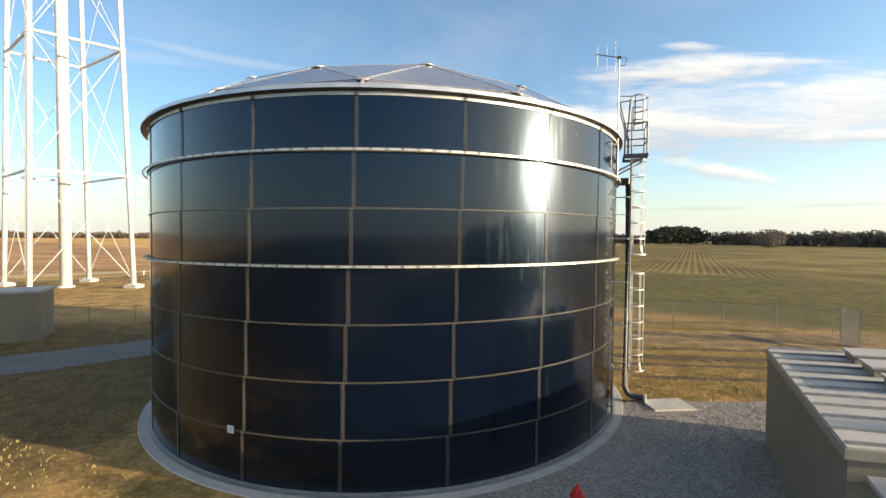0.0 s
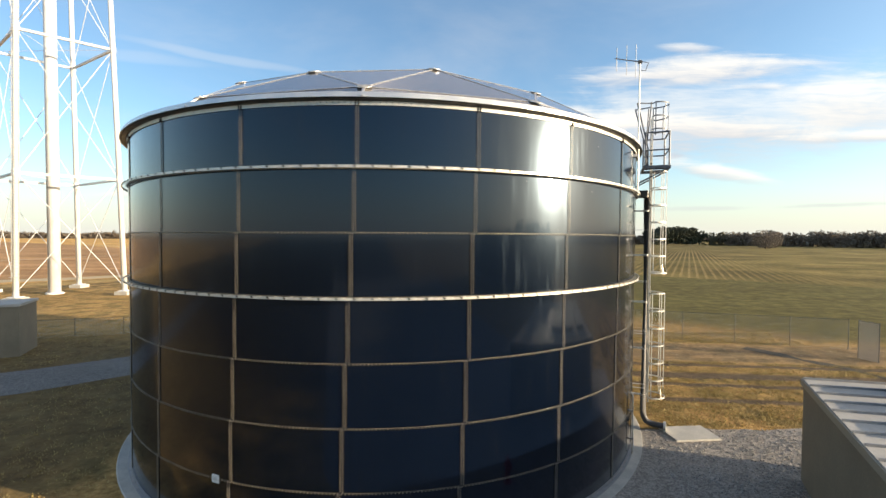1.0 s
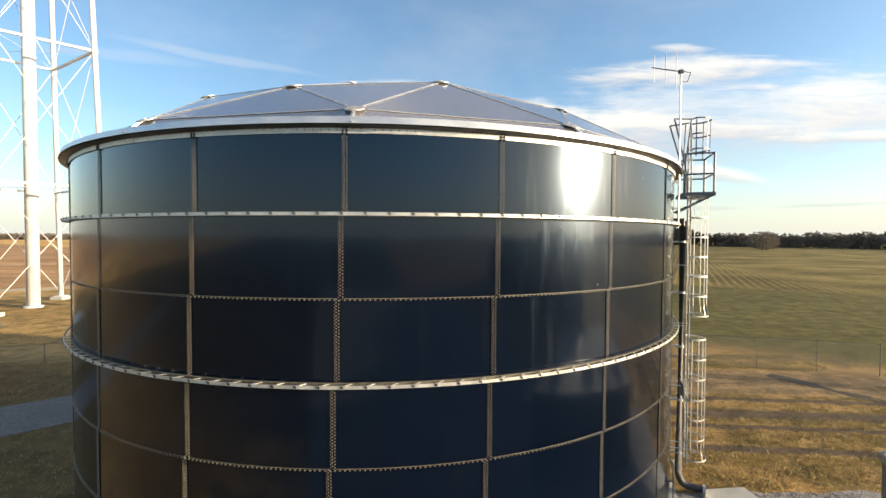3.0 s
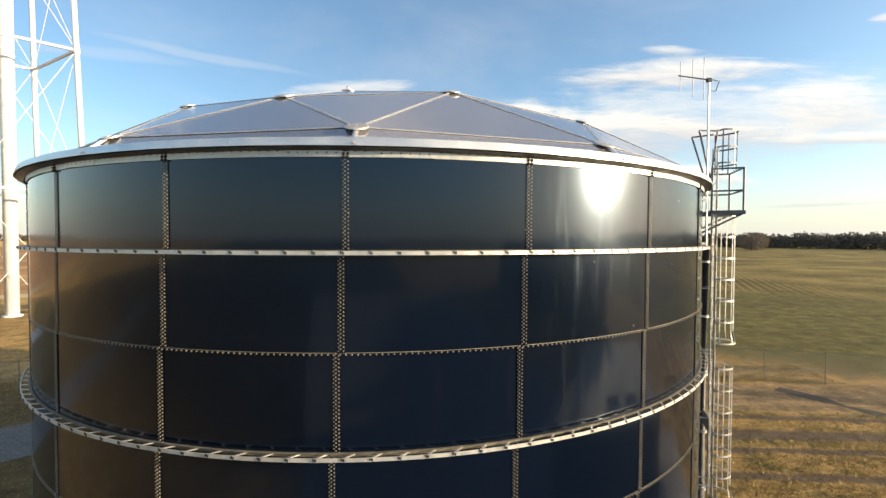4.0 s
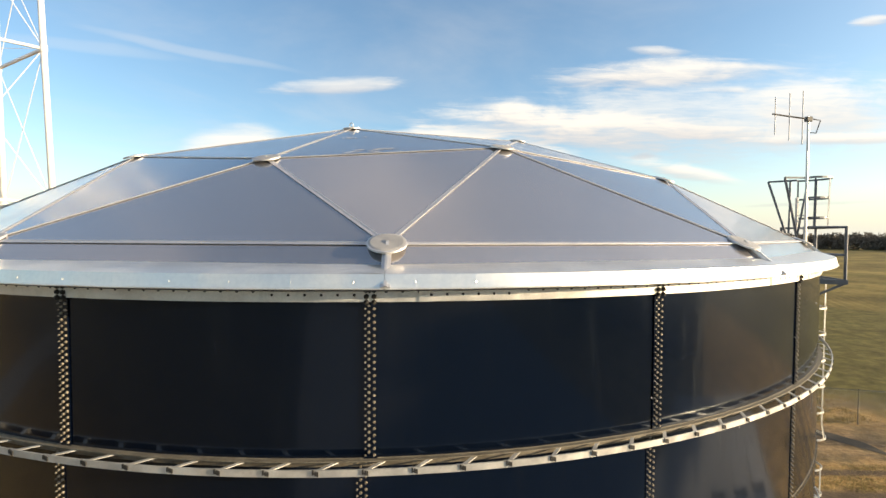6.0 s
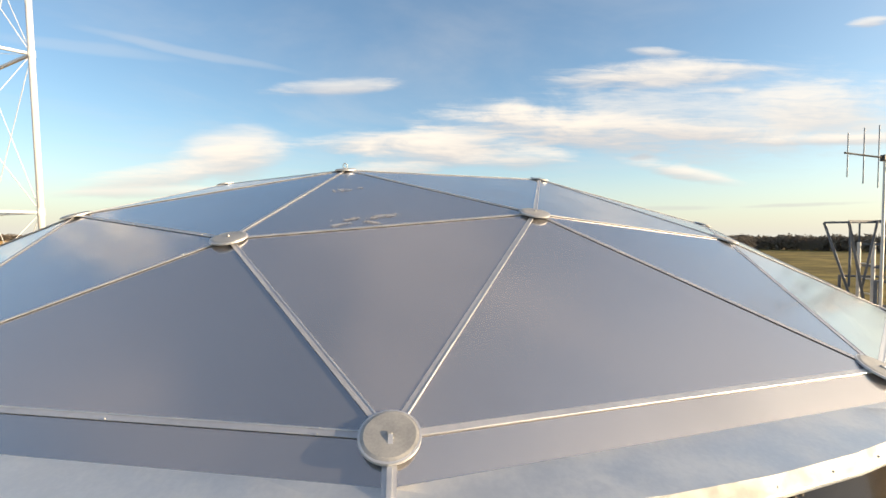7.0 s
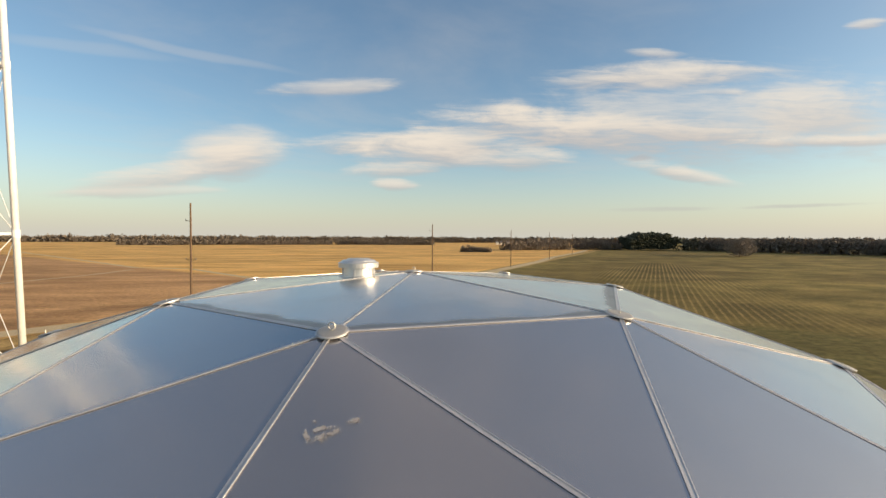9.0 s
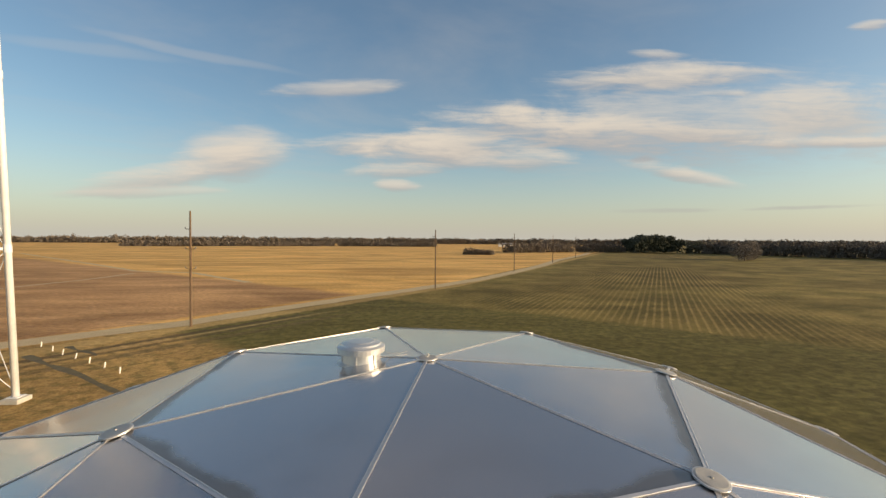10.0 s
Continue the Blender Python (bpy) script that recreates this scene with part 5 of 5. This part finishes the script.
def woods(name, pts, depth, height, step, mat, label, seed, ragged=0.35, blob=2.6, dense=5, tall=1.3):
    rs = random.Random(seed)
    blobs = []
    for a, b in zip(pts, pts[1:]):
        a, b = Vector(a), Vector(b)
        d = (b - a)
        s = Vector((-d.y, d.x)).normalized()
        for i in range(int(d.length / step)):
            for _ in range(dense):
                p = a + d * ((i + rs.random()) * step / d.length) + s * rs.uniform(0, depth)
                swell = 0.86 + 0.22 * noise.noise(Vector((p.x * 0.016, p.y * 0.016, seed))) + 0.20 * noise.noise(Vector((p.x * 0.07, p.y * 0.07, seed)))
                crest = height * swell * rs.uniform(1 - ragged, 1.0)
                r = rs.uniform(0.35, 0.8) * blob
                h = crest * rs.uniform(0.05, 1.0) ** 0.7
                blobs.append((p.x, p.y, max(h - r, r * 0.6), r, r * tall * rs.uniform(0.75, 1.2)))
    return tagged(place(name, clumps(name, blobs, mat, 0.4, seed, True) if tall > 1.1 else sprays(name, blobs, mat, seed)), label, "woods", kind="stuff")


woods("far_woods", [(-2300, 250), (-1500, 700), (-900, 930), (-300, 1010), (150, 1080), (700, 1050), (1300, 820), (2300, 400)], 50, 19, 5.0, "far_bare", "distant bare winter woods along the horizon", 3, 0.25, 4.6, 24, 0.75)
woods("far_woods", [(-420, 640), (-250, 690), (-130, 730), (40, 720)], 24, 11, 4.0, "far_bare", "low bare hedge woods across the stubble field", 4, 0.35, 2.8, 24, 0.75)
woods("bare_woods", [(300, 425), (330, 375), (365, 320), (425, 230), (540, 70), (660, -140)], 34, 17.5, 4.0, "bare", "bare brown woods along the field edge", 5, 0.30, 1.9, 95, 1.0)
# out of view; added to cast shade on the grass and darken reflections
woods("bare_woods", [(36.5, -20.4), (41, -36), (49, -72)], 7, 9.6, 1.6, "bare", "unseen bare trees added south of the yard to shade the grass", 10, 0.30, 1.5, 50)
woods("bare_woods", [(101, 425), (150, 445), (182, 460), (235, 455)], 25, 13, 4.0, "bare", "bare brown copse at the end of the lane", 6, 0.4, 1.9, 60, 0.9)
woods("bare_woods", [(44, 379), (73, 372)], 10, 7.5, 3.0, "bare", "low bare thicket beside the lane", 7, 0.6, 1.3, 60, 0.9)
rs = random.Random(8)
blobs = []
for i in range(4200):
    u, w = rs.uniform(-1, 1), rs.uniform(-1, 1)
    crest = 21.5 * (1 - 0.30 * abs(u) ** 2.2) * (0.90 + 0.18 * noise.noise(Vector((u * 4.5, w * 2.0, 1.7))))
    h = crest * rs.uniform(0.03, 1.0) ** 0.6
    blobs.append((263 + 28 * u, 455 + 16 * w, max(h - 0.8, 0.6), rs.uniform(0.6, 1.5), rs.uniform(0.6, 1.3)))
tagged(place("pine_copse", clumps("pine_copse", blobs, "evergreen", 0.35, 8, True)), "dark evergreen pine copse at the field edge", "woods", kind="stuff")
woods("bare_woods", [(292, 436), (335, 415)], 20, 16, 5.0, "mixed", "dark mixed trees beside the pine copse", 9, 0.3, 2.0, 90, 1.0)


def field_tree(m, h, seed):
    rs = random.Random(seed)
    t = thing("field_tree", m, "lone bare twiggy tree in the green field", "tree")
    bm = bmesh.new()
    rod(bm, (0, 0, -0.1), (0.1, 0, h * 0.4), h * 0.03, 8, h * 0.018)
    for i in range(9):
        w, z = i * 2.4, h * (0.22 + 0.05 * i)
        rod(bm, (0.05, 0, z), (math.cos(w) * h * 0.36, math.sin(w) * h * 0.36, z + h * 0.22), h * 0.010, 5, h * 0.003)
    part("trunk", bm, "bark", t)
    blobs = []
    for i in range(1500):
        v = Vector((rs.gauss(0, 1), rs.gauss(0, 1), rs.gauss(0, 1))).normalized() * rs.uniform(0.25, 1.0) ** 0.6
        blobs.append((v.x * h * 0.72, v.y * h * 0.72, max(h * 0.46 + v.z * h * 0.46, h * 0.04), h * rs.uniform(0.010, 0.030), h * rs.uniform(0.012, 0.036)))
    tagged(place("crown", clumps("crown", blobs, "bare", 0.5, seed, True), t, None, "ragged brown twig crown"), kind="stuff")


field_tree(pose(237, 288, 0), 15.0, 21)
field_tree(pose(247, 297, 0), 12.0, 22)

barn = thing("farm_building", pose(171, 779, 0, 0, 0, -4), "long low pale farm building far across the fields", "building")
bm = bmesh.new()
box(bm, 31, 10, 4.2, Matrix.Translation((0, 0, 2.1)))
part("wall", bm, "stake", barn)
bm = bmesh.new()
for sy in (-1, 1):
    sheet(bm, [(-16, sy * 5.6, 4.1), (16, sy * 5.6, 4.1), (16, 0, 6.4), (-16, 0, 6.4)], 0.15)
part("roof", bm, "galv_dark", barn, "grey metal roof")

# ---- loose grass and stones ----
def blades(name, spots, mat, label, hmin, hmax, seed):
    rs = random.Random(seed)
    vs, fs = [], []
    for x, y in spots:
        for _ in range(5):
            px, py = x + rs.gauss(0, 0.10), y + rs.gauss(0, 0.10)
            h, w, a = rs.uniform(hmin, hmax), rs.uniform(0.008, 0.018), rs.uniform(0, 6.28)
            lx, ly = rs.gauss(0, 0.5) * h, rs.gauss(0, 0.5) * h
            k = len(vs)
            vs += [(px - w * math.cos(a), py - w * math.sin(a), 0.0), (px + w * math.cos(a), py + w * math.sin(a), 0.0), (px + lx, py + ly, h)]
            fs.append((k, k + 1, k + 2))
    me = bpy.data.meshes.new(name)
    me.from_pydata(vs, [], fs)
    me.materials.append(M[mat])
    return tagged(place(name, me), label, "grass", kind="stuff")


rs = random.Random(31)
spots = []
while len(spots) < 9000:
    x, y = rs.uniform(9.5, 26), rs.uniform(-2.9, 13)
    a = 0.10 * x + 0.995 * y
    # no blades on the soil strip or on the painted shadow stripes
    soil_or_shade = any(abs(a - c) < w for c, w in ((4.6, 0.5), (3.1, 0.26), (1.1, 0.28), (9.4, 2.3), (6.4, 0.3)))
    if math.hypot(x, y) > 10.0 and not soil_or_shade and rs.random() < 0.35 + 0.65 * (noise.noise(Vector((x * 0.5, y * 0.9, 3))) > -0.05):
        spots.append((x, y))
blades("dry_grass", spots, "tuft", "rough dry golden grass beyond the gravel", 0.03, 0.085, 41)
spots = []
while len(spots) < 2600:
    x, y = rs.uniform(-24, -5), rs.uniform(-15, 14)
    dd = abs((x + 21) * -0.6 + (y - 0.2) * 0.8)
    if math.hypot(x, y) > 9.9 and dd > 2.6:
        spots.append((x, y))
blades("dry_grass", spots, "tuft", "rough dry grass round the tank footing", 0.03, 0.09, 42)

rs = random.Random(51)
blobs = []
while len(blobs) < 2600:
    x, y = rs.uniform(8.5, 14.8), rs.uniform(-9.5, -3.1)
    if math.hypot(x, y) > 9.65 and not (9.75 < x < 11.5 and -4.05 < y < -2.8):
        r = rs.uniform(0.012, 0.035)
        blobs.append((x, y, 0.012 + r * 0.4, r, r * 0.7))
tagged(place("loose_gravel", clumps("loose_gravel", blobs, "stone", 0.3, 52)), "loose crushed stones on the gravel yard", "gravel", kind="stuff")
